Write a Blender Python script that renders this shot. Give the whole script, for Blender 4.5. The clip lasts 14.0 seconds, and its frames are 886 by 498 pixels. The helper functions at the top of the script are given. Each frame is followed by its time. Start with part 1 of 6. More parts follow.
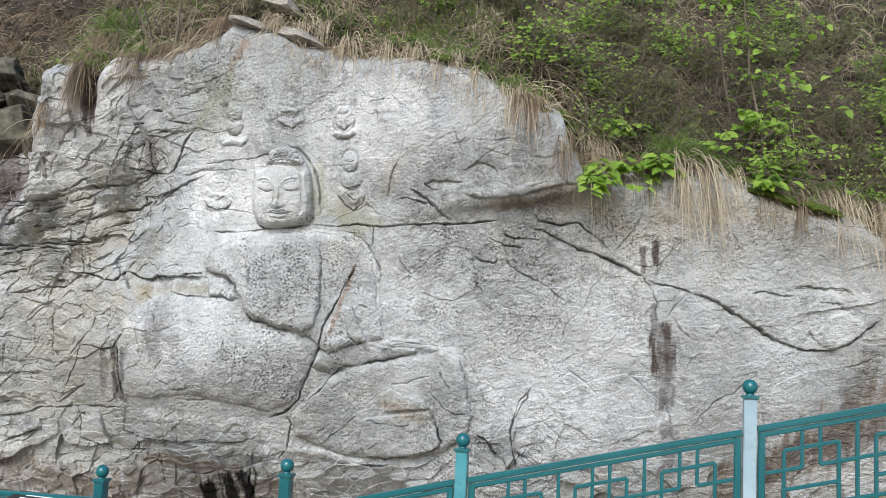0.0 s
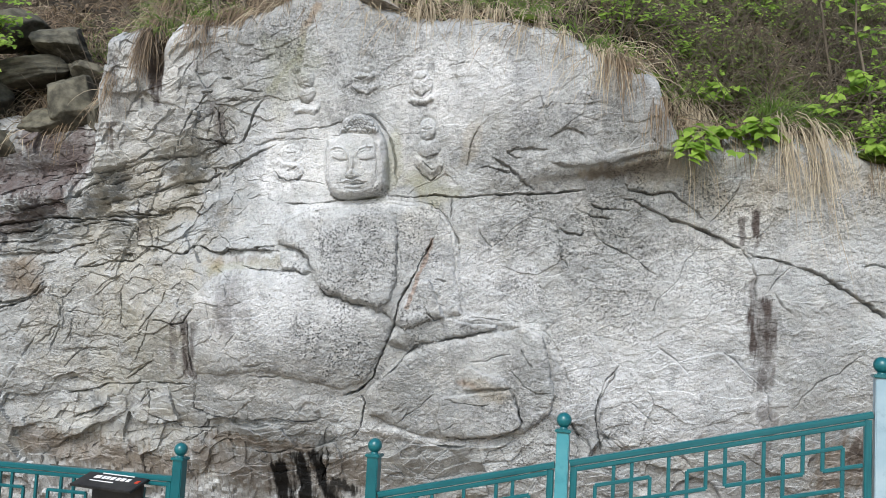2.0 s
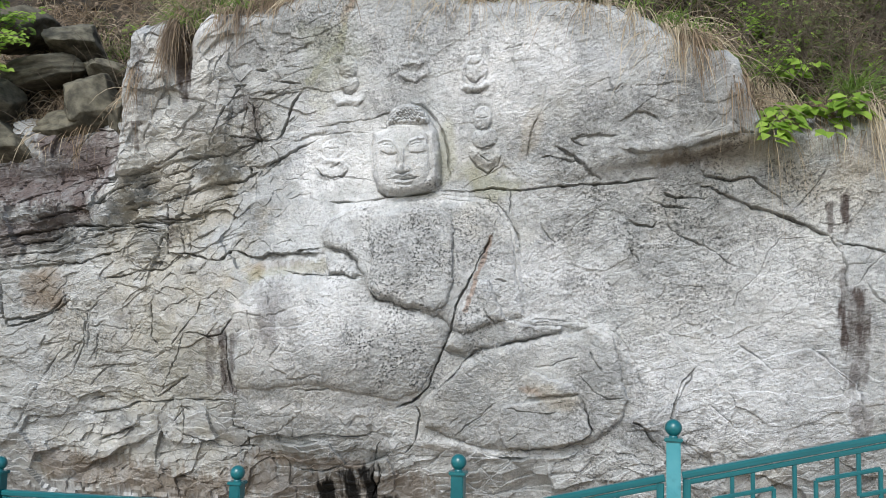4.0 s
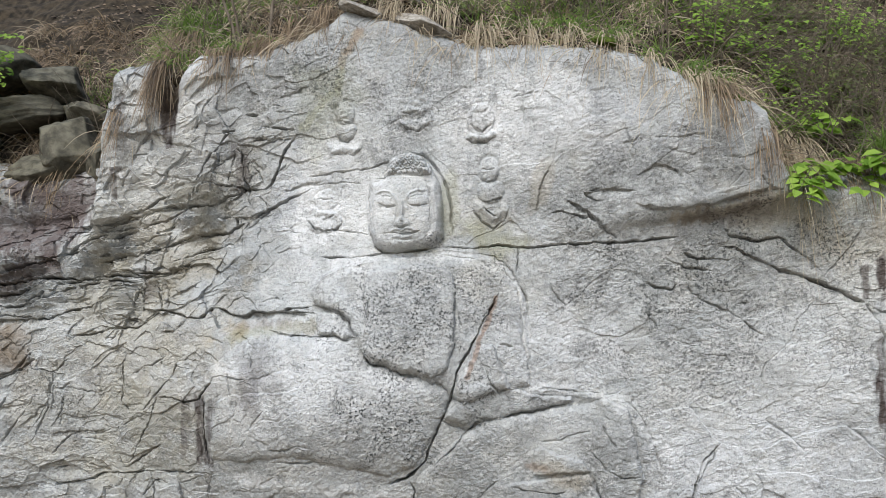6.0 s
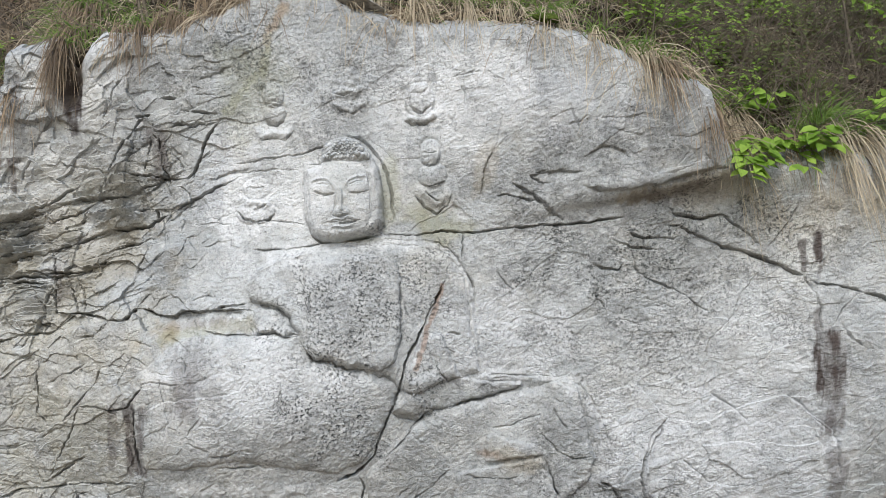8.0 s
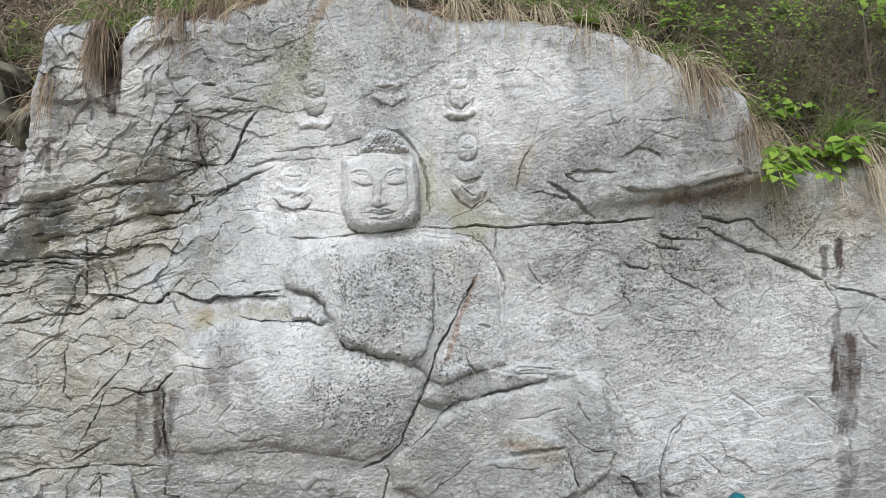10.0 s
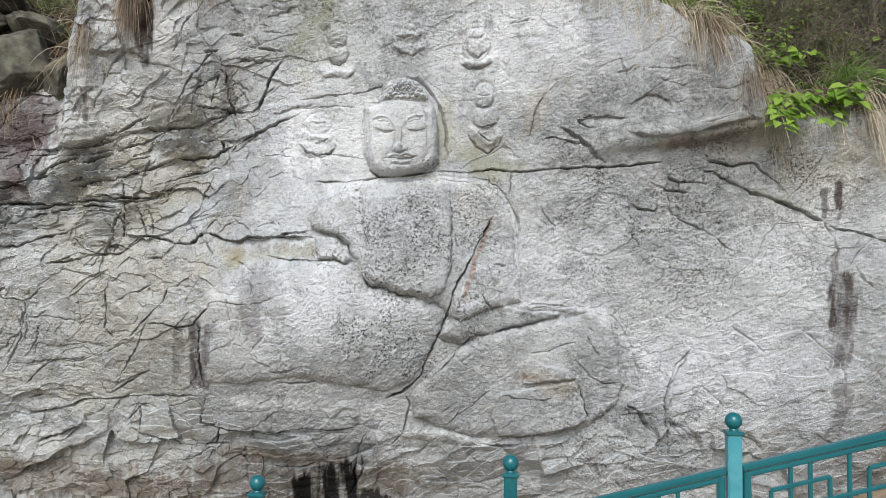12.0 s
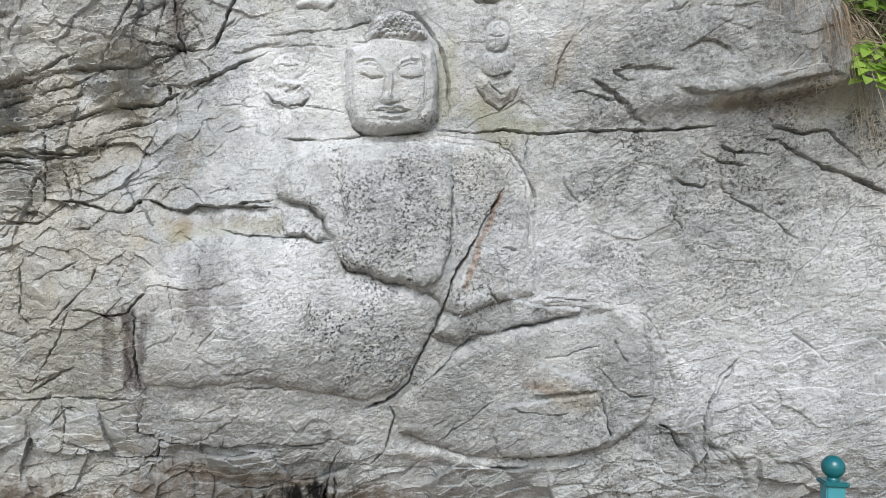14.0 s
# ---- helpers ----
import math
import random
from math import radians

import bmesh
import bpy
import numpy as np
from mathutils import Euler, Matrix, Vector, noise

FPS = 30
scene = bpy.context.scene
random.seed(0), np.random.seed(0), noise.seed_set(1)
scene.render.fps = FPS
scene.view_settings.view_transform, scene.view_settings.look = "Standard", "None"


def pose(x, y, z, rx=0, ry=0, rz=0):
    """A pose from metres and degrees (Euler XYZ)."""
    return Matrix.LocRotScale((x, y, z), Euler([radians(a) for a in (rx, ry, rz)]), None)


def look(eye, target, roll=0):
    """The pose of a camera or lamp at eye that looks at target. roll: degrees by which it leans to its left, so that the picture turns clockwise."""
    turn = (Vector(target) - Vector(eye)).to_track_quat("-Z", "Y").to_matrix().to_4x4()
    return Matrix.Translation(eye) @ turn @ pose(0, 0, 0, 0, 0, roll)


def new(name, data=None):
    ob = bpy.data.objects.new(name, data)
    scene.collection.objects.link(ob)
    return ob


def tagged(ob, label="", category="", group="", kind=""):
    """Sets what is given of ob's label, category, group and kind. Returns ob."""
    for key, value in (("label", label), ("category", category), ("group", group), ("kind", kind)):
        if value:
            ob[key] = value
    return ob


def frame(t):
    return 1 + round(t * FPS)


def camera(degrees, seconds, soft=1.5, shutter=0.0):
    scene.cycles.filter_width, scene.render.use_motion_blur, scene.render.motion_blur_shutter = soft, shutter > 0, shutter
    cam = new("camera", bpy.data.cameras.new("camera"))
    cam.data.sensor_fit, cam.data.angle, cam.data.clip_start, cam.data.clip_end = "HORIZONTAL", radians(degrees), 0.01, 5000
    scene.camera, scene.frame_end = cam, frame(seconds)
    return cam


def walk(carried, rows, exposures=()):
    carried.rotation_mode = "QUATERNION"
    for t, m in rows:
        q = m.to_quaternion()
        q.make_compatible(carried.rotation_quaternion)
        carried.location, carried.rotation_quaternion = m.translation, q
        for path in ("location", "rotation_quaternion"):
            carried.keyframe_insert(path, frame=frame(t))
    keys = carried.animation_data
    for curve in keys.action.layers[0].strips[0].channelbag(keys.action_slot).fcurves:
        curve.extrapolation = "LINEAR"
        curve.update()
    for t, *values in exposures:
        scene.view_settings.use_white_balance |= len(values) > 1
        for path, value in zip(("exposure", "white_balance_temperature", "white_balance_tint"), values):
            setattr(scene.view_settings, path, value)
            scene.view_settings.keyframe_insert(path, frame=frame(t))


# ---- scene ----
cam = camera(55.4, 14.0, soft=0.75)
METRES, EYE, TILT, LEAN, TURN = 5.6, 1.5, 6.0, -2.8, 0.0
ROWS = [
    (0.0, 0.0, 0.0, 0.0, 0.0, 0.0, -0.0),
    (0.5, -0.0297, 0.0136, -0.009, 0.6, -0.21, 0.53),
    (1.0, -0.0577, 0.0252, -0.0143, 0.77, -0.79, 0.51),
    (1.5, -0.069, 0.0341, -0.0168, 0.91, -1.13, 0.29),
    (2.0, -0.075, 0.0657, -0.018, 2.51, -1.18, 0.05),
    (2.5, -0.0931, 0.0867, -0.0164, 3.42, -0.93, 0.08),
    (3.0, -0.1303, 0.0922, -0.0228, 2.52, -0.91, 1.34),
    (5.5, -0.2222, 0.2625, -0.0416, 0.81, 1.86, 1.07),
    (6.0, -0.2146, 0.2636, -0.0313, 0.76, 3.32, 0.76),
    (6.5, -0.2031, 0.2557, -0.0359, 1.47, 2.51, 0.88),
    (7.0, -0.2073, 0.2667, -0.0491, 0.54, 1.85, 1.03),
    (7.5, -0.2676, 0.2999, -0.0435, -4.15, 1.09, 2.53),
    (8.0, -0.2953, 0.3106, 0.0224, -7.07, -0.2, 3.21),
    (10.5, -0.3987, 0.2916, 0.0135, -9.57, -0.48, 1.24),
    (11.0, -0.3953, 0.2656, 0.0074, -9.81, -2.03, 1.28),
    (11.5, -0.4034, 0.2448, 0.0009, -9.31, -2.44, 1.46),
    (12.0, -0.4097, 0.2367, 0.003, -8.43, -3.47, 1.33),
    (12.5, -0.4166, 0.2773, -0.0047, -8.49, -4.38, 0.68),
    (13.0, -0.4274, 0.3412, -0.0025, -9.45, -4.71, 0.41),
    (13.5, -0.4198, 0.4043, -0.0056, -9.7, -4.69, -0.28),
    (14.0, -0.3888, 0.4807, -0.0182, -9.33, -4.59, -0.22),
]

walk(cam, [(t, pose(0, 0, EYE, TILT, LEAN, TURN) @ pose(METRES * x, METRES * y, METRES * z, 90 + pitch, roll, yaw)) for t, x, y, z, yaw, pitch, roll in ROWS], exposures=((0.0, 0.50), (3.0, 0.49), (5.5, 0.41), (14.0, 0.40)))

# ---- light: bright overcast sky, soft sun high on the open side ----
SUN_EL, SUN_AZ = radians(40), radians(198)
world = bpy.data.worlds.new("sky")
scene.world = world
world.use_nodes = True
wn = world.node_tree.nodes
sky = wn.new("ShaderNodeTexSky")
sky.sky_type, sky.sun_disc, sky.sun_elevation, sky.sun_rotation = "NISHITA", False, SUN_EL, SUN_AZ
sky.air_density, sky.dust_density, sky.ozone_density = 1.0, 1.5, 1.0
wn["Background"].inputs["Strength"].default_value = 0.15
world.node_tree.links.new(sky.outputs[0], wn["Background"].inputs["Color"])
sun_data = bpy.data.lights.new("sun", "SUN")
sun_data.energy, sun_data.angle, sun_data.color = 2.2, radians(30), (0.985, 1.0, 0.985)
sun = new("sun", sun_data)
sun.matrix_world = look((math.sin(SUN_AZ) * 20, math.cos(SUN_AZ) * 20, 20 * math.tan(SUN_EL)), (0, 0, 0))

# ---- small helpers ----
rng = np.random.default_rng(7)
rnd = random.Random(11)


def link_mesh(name, verts, faces, mat, parent=None, smooth=True):
    me = bpy.data.meshes.new(name)
    me.from_pydata([tuple(v) for v in verts], [], faces)
    if smooth:
        me.polygons.foreach_set("use_smooth", np.ones(len(me.polygons), bool))
    me.materials.append(mat)
    ob = new(name, me)
    if parent is not None:
        ob.parent = parent
    return ob


def part(name, bm, mat, parent=None, label=""):
    me = bpy.data.meshes.new(name)
    bm.to_mesh(me)
    bm.free()
    me.materials.append(mat)
    ob = new(name, me)
    ob.parent = parent
    if label:
        tagged(ob, label)
    return ob


def box_bm(sx, sy, sz, bevel=0.004, at=(0, 0, 0)):
    bm = bmesh.new()
    bmesh.ops.create_cube(bm, size=1.0, matrix=Matrix.Translation(at) @ Matrix.Diagonal((sx, sy, sz, 1)))
    if bevel:
        bmesh.ops.bevel(bm, geom=bm.edges[:], offset=bevel, segments=2, affect="EDGES")
    return bm


def perlin(x, y, seed=0):
    """Gradient noise on arrays, about -0.7 to 0.7."""
    g = np.random.default_rng(1000 + seed).uniform(0, 2 * np.pi, (256, 256))
    gx, gy = np.cos(g), np.sin(g)
    ix, iy = np.floor(x).astype(int), np.floor(y).astype(int)
    fx, fy = x - ix, y - iy
    u, v = fx**3 * (fx * (fx * 6 - 15) + 10), fy**3 * (fy * (fy * 6 - 15) + 10)

    def corner(a, b):
        i, j = (ix + a) & 255, (iy + b) & 255
        return gx[i, j] * (fx - a) + gy[i, j] * (fy - b)

    top = corner(0, 0) * (1 - u) + corner(1, 0) * u
    low = corner(0, 1) * (1 - u) + corner(1, 1) * u
    return top * (1 - v) + low * v


def fbm(x, y, freq, octaves=4, seed=0, gain=0.5):
    total, amp = 0.0, 1.0
    for n in range(octaves):
        total = total + amp * perlin(x * freq + 7.3 * n, y * freq - 3.1 * n, seed + n)
        amp, freq = amp * gain, freq * 2.03
    return total


def cells(x, y, size, seed=0):
    """Worley cells on arrays: distance to the border, three random numbers a cell, and the offset from its centre."""
    table = np.random.default_rng(2000 + seed).random((128, 128, 5))
    gx, gy = x / size, y / size
    ix, iy = np.floor(gx).astype(int), np.floor(gy).astype(int)
    f1, f2 = np.full(x.shape, 9.0), np.full(x.shape, 9.0)
    ra, rb, rc, ox, oy = (np.zeros(x.shape) for _ in range(5))
    for a in (-1, 0, 1):
        for b in (-1, 0, 1):
            t = table[(ix + a) & 127, (iy + b) & 127]
            dx, dy = gx - (ix + a + t[..., 0]), gy - (iy + b + t[..., 1])
            d = dx * dx + dy * dy
            near = d < f1
            f2 = np.where(near, f1, np.minimum(f2, d))
            f1 = np.where(near, d, f1)
            ra, rb, rc = (np.where(near, t[..., k], r) for k, r in ((2, ra), (3, rb), (4, rc)))
            ox, oy = np.where(near, dx, ox), np.where(near, dy, oy)
    return np.sqrt(f2) - np.sqrt(f1), ra, rb, rc, ox * size, oy * size


def sstep(a, b, v):
    t = np.clip((v - a) / (b - a), 0, 1)
    return t * t * (3 - 2 * t)


# ---- materials ----
class Nodes:
    def __init__(self, name):
        self.mat = bpy.data.materials.new(name)
        self.mat.use_nodes = True
        self.tree = self.mat.node_tree
        self.bsdf = self.tree.nodes["Principled BSDF"]
        self.co = self.tree.nodes.new("ShaderNodeTexCoord").outputs["Object"]

    def set(self, socket, value):
        if isinstance(value, bpy.types.NodeSocket):
            self.tree.links.new(value, socket)
        elif socket.type == "RGBA" and len(value) == 3:
            socket.default_value = (*value, 1)
        else:
            socket.default_value = value

    def noise(self, scale, detail=4, rough=0.55, stretch=(1, 1, 1), out="Fac"):
        m = self.tree.nodes.new("ShaderNodeMapping")
        m.inputs["Scale"].default_value = stretch
        self.tree.links.new(self.co, m.inputs["Vector"])
        n = self.tree.nodes.new("ShaderNodeTexNoise")
        n.inputs["Scale"].default_value, n.inputs["Detail"].default_value, n.inputs["Roughness"].default_value = scale, detail, rough
        self.tree.links.new(m.outputs[0], n.inputs["Vector"])
        return n.outputs[out]

    def voronoi(self, scale, feature="F1", out="Distance"):
        n = self.tree.nodes.new("ShaderNodeTexVoronoi")
        n.feature = feature
        n.inputs["Scale"].default_value = scale
        self.tree.links.new(self.co, n.inputs["Vector"])
        return n.outputs[out]

    def ramp(self, fac, lo, hi, a=0.0, b=1.0):
        n = self.tree.nodes.new("ShaderNodeMapRange")
        n.interpolation_type = "SMOOTHSTEP"
        self.set(n.inputs[0], fac)
        for k, v in zip((1, 2, 3, 4), (lo, hi, a, b)):
            n.inputs[k].default_value = v
        return n.outputs[0]

    def math(self, op, a, b):
        n = self.tree.nodes.new("ShaderNodeMath")
        n.operation = op
        self.set(n.inputs[0], a)
        self.set(n.inputs[1], b)
        return n.outputs[0]

    def mix(self, fac, a, b, blend="MIX"):
        n = self.tree.nodes.new("ShaderNodeMix")
        n.data_type, n.blend_type = "RGBA", blend
        self.set(n.inputs[0], fac)
        self.set(n.inputs[6], a)
        self.set(n.inputs[7], b)
        return n.outputs[2]

    def attr(self, name):
        n = self.tree.nodes.new("ShaderNodeAttribute")
        n.attribute_name = name
        s = self.tree.nodes.new("ShaderNodeSeparateColor")
        self.tree.links.new(n.outputs["Color"], s.inputs[0])
        return s.outputs

    def random(self):
        return self.tree.nodes.new("ShaderNodeObjectInfo").outputs["Random"]

    def island(self):
        return self.tree.nodes.new("ShaderNodeNewGeometry").outputs["Random Per Island"]

    def bump(self, height, strength, distance, after=None):
        n = self.tree.nodes.new("ShaderNodeBump")
        n.inputs["Strength"].default_value, n.inputs["Distance"].default_value = strength, distance
        self.set(n.inputs["Height"], height)
        if after is not None:
            self.tree.links.new(after, n.inputs["Normal"])
        return n.outputs[0]

    def done(self, colour, rough=0.9, normal=None, metal=0.0, spec=0.3):
        self.set(self.bsdf.inputs["Base Color"], colour)
        self.set(self.bsdf.inputs["Roughness"], rough)
        self.bsdf.inputs["Metallic"].default_value = metal
        self.bsdf.inputs["Specular IOR Level"].default_value = spec
        if normal is not None:
            self.tree.links.new(normal, self.bsdf.inputs["Normal"])
        return self.mat


def rock_material():
    n = Nodes("weathered_granite")
    stain, brown, pale = n.attr("m1")[:3]
    soot, lichen, purple = n.attr("m2")[:3]
    moss, tan, rust = n.attr("m3")[:3]
    dull, cool, warm = n.attr("m4")[:3]
    big, mid, fine, grain = n.noise(0.9, 5), n.noise(5, 6, 0.62), n.noise(40, 5, 0.7), n.noise(105, 3, 0.65)
    c = n.mix(n.ramp(big, 0.36, 0.64), (0.34, 0.354, 0.354), (0.49, 0.505, 0.507))
    c = n.mix(n.ramp(mid, 0.42, 0.66, 0, 0.5), c, (0.30, 0.295, 0.275))
    c = n.mix(n.ramp(n.noise(1.7, 3), 0.5, 0.75, 0, 0.35), c, (0.42, 0.40, 0.34))
    c = n.mix(n.math("MULTIPLY", cool, n.ramp(mid, 0.3, 0.6, 0.35, 0.8)), c, (0.53, 0.55, 0.585))
    c = n.mix(n.math("MULTIPLY", warm, n.ramp(mid, 0.3, 0.6, 0.3, 0.75)), c, (0.43, 0.405, 0.335))
    c = n.mix(n.math("MULTIPLY", pale, n.ramp(mid, 0.25, 0.55, 0.1, 1.0)), c, (0.67, 0.675, 0.675))
    c = n.mix(n.ramp(n.noise(2.6, 6, 0.6), 0.5, 0.68, 0, 0.45), c, (0.28, 0.285, 0.285))
    c = n.mix(n.ramp(n.noise(3.4, 5, 0.6), 0.54, 0.70, 0, 0.5), c, (0.56, 0.56, 0.55))
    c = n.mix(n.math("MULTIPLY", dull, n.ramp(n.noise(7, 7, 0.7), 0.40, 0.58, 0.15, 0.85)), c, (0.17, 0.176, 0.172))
    # speckled grain
    patch = n.ramp(n.noise(2.2, 5, 0.65), 0.40, 0.62, 0.15, 1.0)
    c = n.mix(n.math("MULTIPLY", patch, n.ramp(fine, 0.50, 0.60, 0, 0.5)), c, (0.15, 0.152, 0.148))
    mottle = n.math("MULTIPLY", n.ramp(n.noise(9, 7, 0.72), 0.52, 0.62), n.ramp(n.noise(1.3, 4, 0.6), 0.46, 0.60))
    c = n.mix(n.math("MULTIPLY", mottle, 0.55), c, (0.17, 0.175, 0.175))
    c = n.mix(n.ramp(n.noise(13, 6, 0.7), 0.56, 0.66, 0, 0.4), c, (0.68, 0.68, 0.67))
    c = n.mix(n.ramp(grain, 0.52, 0.64, 0, 0.16), c, (0.80, 0.80, 0.79))
    c = n.mix(n.ramp(grain, 0.47, 0.34, 0, 0.2), c, (0.10, 0.10, 0.096))
    # weathering with a shape of its own
    c = n.mix(n.math("MULTIPLY", tan, 0.55), c, (0.31, 0.25, 0.15))
    c = n.mix(n.math("MULTIPLY", purple, n.ramp(mid, 0.3, 0.55, 0.6, 0.97)), c, (0.115, 0.092, 0.088))
    c = n.mix(n.math("MULTIPLY", brown, n.ramp(mid, 0.25, 0.6, 0.5, 0.9)), c, (0.17, 0.125, 0.085))
    c = n.mix(n.math("MULTIPLY", moss, 0.55), c, (0.22, 0.22, 0.09))
    c = n.mix(n.math("MULTIPLY", rust, 0.6), c, (0.26, 0.14, 0.075))
    dots = n.ramp(n.noise(44, 4, 0.72), 0.525, 0.56)
    c = n.mix(n.math("MULTIPLY", dots, n.math("MULTIPLY", lichen, n.ramp(mid, 0.40, 0.55, 0.4, 1.0))), c, (0.055, 0.06, 0.06))
    sparse = n.ramp(n.noise(50, 4, 0.7), 0.62, 0.67)
    c = n.mix(n.math("MULTIPLY", sparse, 0.8), c, (0.08, 0.08, 0.075))
    run = n.noise(9, 4, 0.6, (1, 1, 0.16))
    c = n.mix(n.math("MULTIPLY", stain, n.ramp(run, 0.35, 0.6, 0.45, 1.0)), c, (0.075, 0.06, 0.055))
    c = n.mix(soot, c, (0.012, 0.012, 0.012))
    b = n.bump(n.noise(22, 6, 0.72), 0.55, 0.03)
    b = n.bump(n.noise(70, 4, 0.7), 0.6, 0.010, b)
    return n.done(c, n.ramp(mid, 0.3, 0.7, 0.82, 0.96), b, spec=0.25)


def plain(name, a, b, scale=12, rough=0.9, bump=0.0, spec=0.25, metal=0.0, per="", stretch=(1, 1, 1)):
    n = Nodes(name)
    fac = n.ramp(n.noise(scale, 5, 0.6, stretch), 0.32, 0.68)
    if per == "island":
        fac = n.math("ADD", n.math("MULTIPLY", fac, 0.35), n.math("MULTIPLY", n.island(), 0.65))
    if per == "object":
        fac = n.math("ADD", n.math("MULTIPLY", fac, 0.5), n.math("MULTIPLY", n.random(), 0.5))
    c = n.mix(fac, a, b)
    c = n.mix(n.ramp(n.noise(scale * 7, 3), 0.5, 0.75, 0, 0.35), c, tuple(0.55 * v for v in a))
    return n.done(c, rough, n.bump(n.noise(scale * 4, 5, 0.65), bump, 0.01) if bump else None, metal, spec)


def leaf_material(name, a, b, sheer=0.35):
    n = Nodes(name)
    fac = n.math("ADD", n.math("MULTIPLY", n.island(), 0.75), n.math("MULTIPLY", n.noise(30, 3), 0.25))
    c = n.mix(fac, a, b)
    mat = n.done(c, 0.55, None, spec=0.35)
    thin = n.tree.nodes.new("ShaderNodeBsdfTranslucent")
    n.set(thin.inputs["Color"], c)
    mixer = n.tree.nodes.new("ShaderNodeMixShader")
    mixer.inputs[0].default_value = sheer
    n.tree.links.new(n.bsdf.outputs[0], mixer.inputs[1])
    n.tree.links.new(thin.outputs[0], mixer.inputs[2])
    n.tree.links.new(mixer.outputs[0], n.tree.nodes["Material Output"].inputs["Surface"])
    return mat


ROCK = rock_material()
DARK_ROCK = plain("brown_weathered_rock", (0.05, 0.047, 0.036), (0.15, 0.14, 0.105), 3, 0.92, 0.6)
SLAB_ROCK = plain("grey_flat_stone", (0.20, 0.18, 0.15), (0.42, 0.39, 0.34), 5, 0.92, 0.5)
SOIL = plain("leaf_littered_soil", (0.012, 0.010, 0.007), (0.065, 0.050, 0.033), 9, 0.97, 1.0)
EARTH = plain("sandy_earth", (0.19, 0.14, 0.09), (0.33, 0.26, 0.18), 4, 0.97, 0.5)
PALE_PAINT = plain("pale_blue_grey_paint", (0.24, 0.35, 0.41), (0.33, 0.43, 0.48), 2.5, 0.35, 0.03, 0.5)
LIGHT_TEAL = plain("light_teal_paint", (0.045, 0.24, 0.28), (0.09, 0.30, 0.34), 2.5, 0.32, 0.03, 0.5)
TEAL = plain("teal_enamel_paint", (0.004, 0.085, 0.10), (0.008, 0.12, 0.135), 3, 0.28, 0.03, 0.55)
BLACK = plain("black_sign_board", (0.012, 0.012, 0.013), (0.03, 0.03, 0.03), 8, 0.5, 0.05, 0.4)
WHITE = plain("white_print", (0.7, 0.7, 0.68), (0.8, 0.8, 0.78), 20, 0.6)
RED = plain("red_print", (0.4, 0.04, 0.02), (0.5, 0.06, 0.03), 20, 0.6)
BARK = plain("grey_brown_bark", (0.10, 0.08, 0.06), (0.22, 0.185, 0.145), 14, 0.93, 0.6, stretch=(1, 1, 0.2))
STRAW = leaf_material("dry_straw", (0.20, 0.155, 0.10), (0.62, 0.53, 0.38), 0.2)
OLD_STRAW = leaf_material("brown_dead_grass", (0.045, 0.030, 0.019), (0.34, 0.25, 0.155), 0.15)
GREEN = leaf_material("green_grass", (0.05, 0.105, 0.02), (0.24, 0.36, 0.07), 0.35)
LEAF = leaf_material("fresh_green_leaf", (0.11, 0.22, 0.02), (0.36, 0.52, 0.09), 0.45)
DEEP_LEAF = leaf_material("olive_leaf", (0.05, 0.062, 0.018), (0.15, 0.175, 0.05), 0.35)
DEAD_LEAF = leaf_material("dead_leaf", (0.05, 0.032, 0.02), (0.27, 0.20, 0.135), 0.15)
MOSS = plain("yellow_green_moss", (0.04, 0.06, 0.01), (0.13, 0.18, 0.025), 25, 0.97, 0.9)

# ---- the cliff: one relief over x along the face and z up it ----
BASE = [8.759, -0.166, -0.527, 0.004, -0.001, 0.074]
BULGES = [(-4.2, 0.4, 0.17), (-4.2, 1.6, -0.05), (-4.2, 2.8, 0.35), (-4.2, 4, -0.21), (-2.6, 0.4, -0.10), (-2.6, 1.6, -0.39), (-2.6, 2.8, 0.32), (-2.6, 4, -0.13), (-1, 0.4, 0.07), (-1, 1.6, 0.10), (-1, 2.8, 0.10), (-1, 4, -0.07), (0.6, 0.4, -0.09), (0.6, 1.6, 0.19), (0.6, 4, -0.18), (2.4, 0.4, 0.04), (2.4, 1.6, -0.08), (2.4, 2.8, 0.17), (2.4, 4, -0.18)]
TOP = [(-6.93, 3.16), (-6.22, 3.2), (-5.81, 3.24), (-5.04, 3.19), (-4.51, 3.27), (-4.41, 3.73), (-4.33, 4.03), (-3.9, 4.1), (-3.8, 4.02), (-3.55, 4.11), (-3.27, 4.16), (-2.97, 4.14), (-2.67, 4.23), (-2.42, 4.4), (-2.22, 4.52), (-2.04, 4.46), (-1.61, 4.31), (-1.14, 4.13), (-0.69, 4.1), (-0.14, 4.02), (0.28, 3.82), (0.48, 3.66), (0.79, 3.53), (0.99, 3.45), (1.06, 3.23), (1.22, 2.99), (1.56, 2.96), (1.91, 3), (2.6, 2.96), (3.04, 2.78), (3.37, 2.71), (3.69, 2.6), (3.83, 2.51), (4.44, 2.29), (5.35, 2.04)]
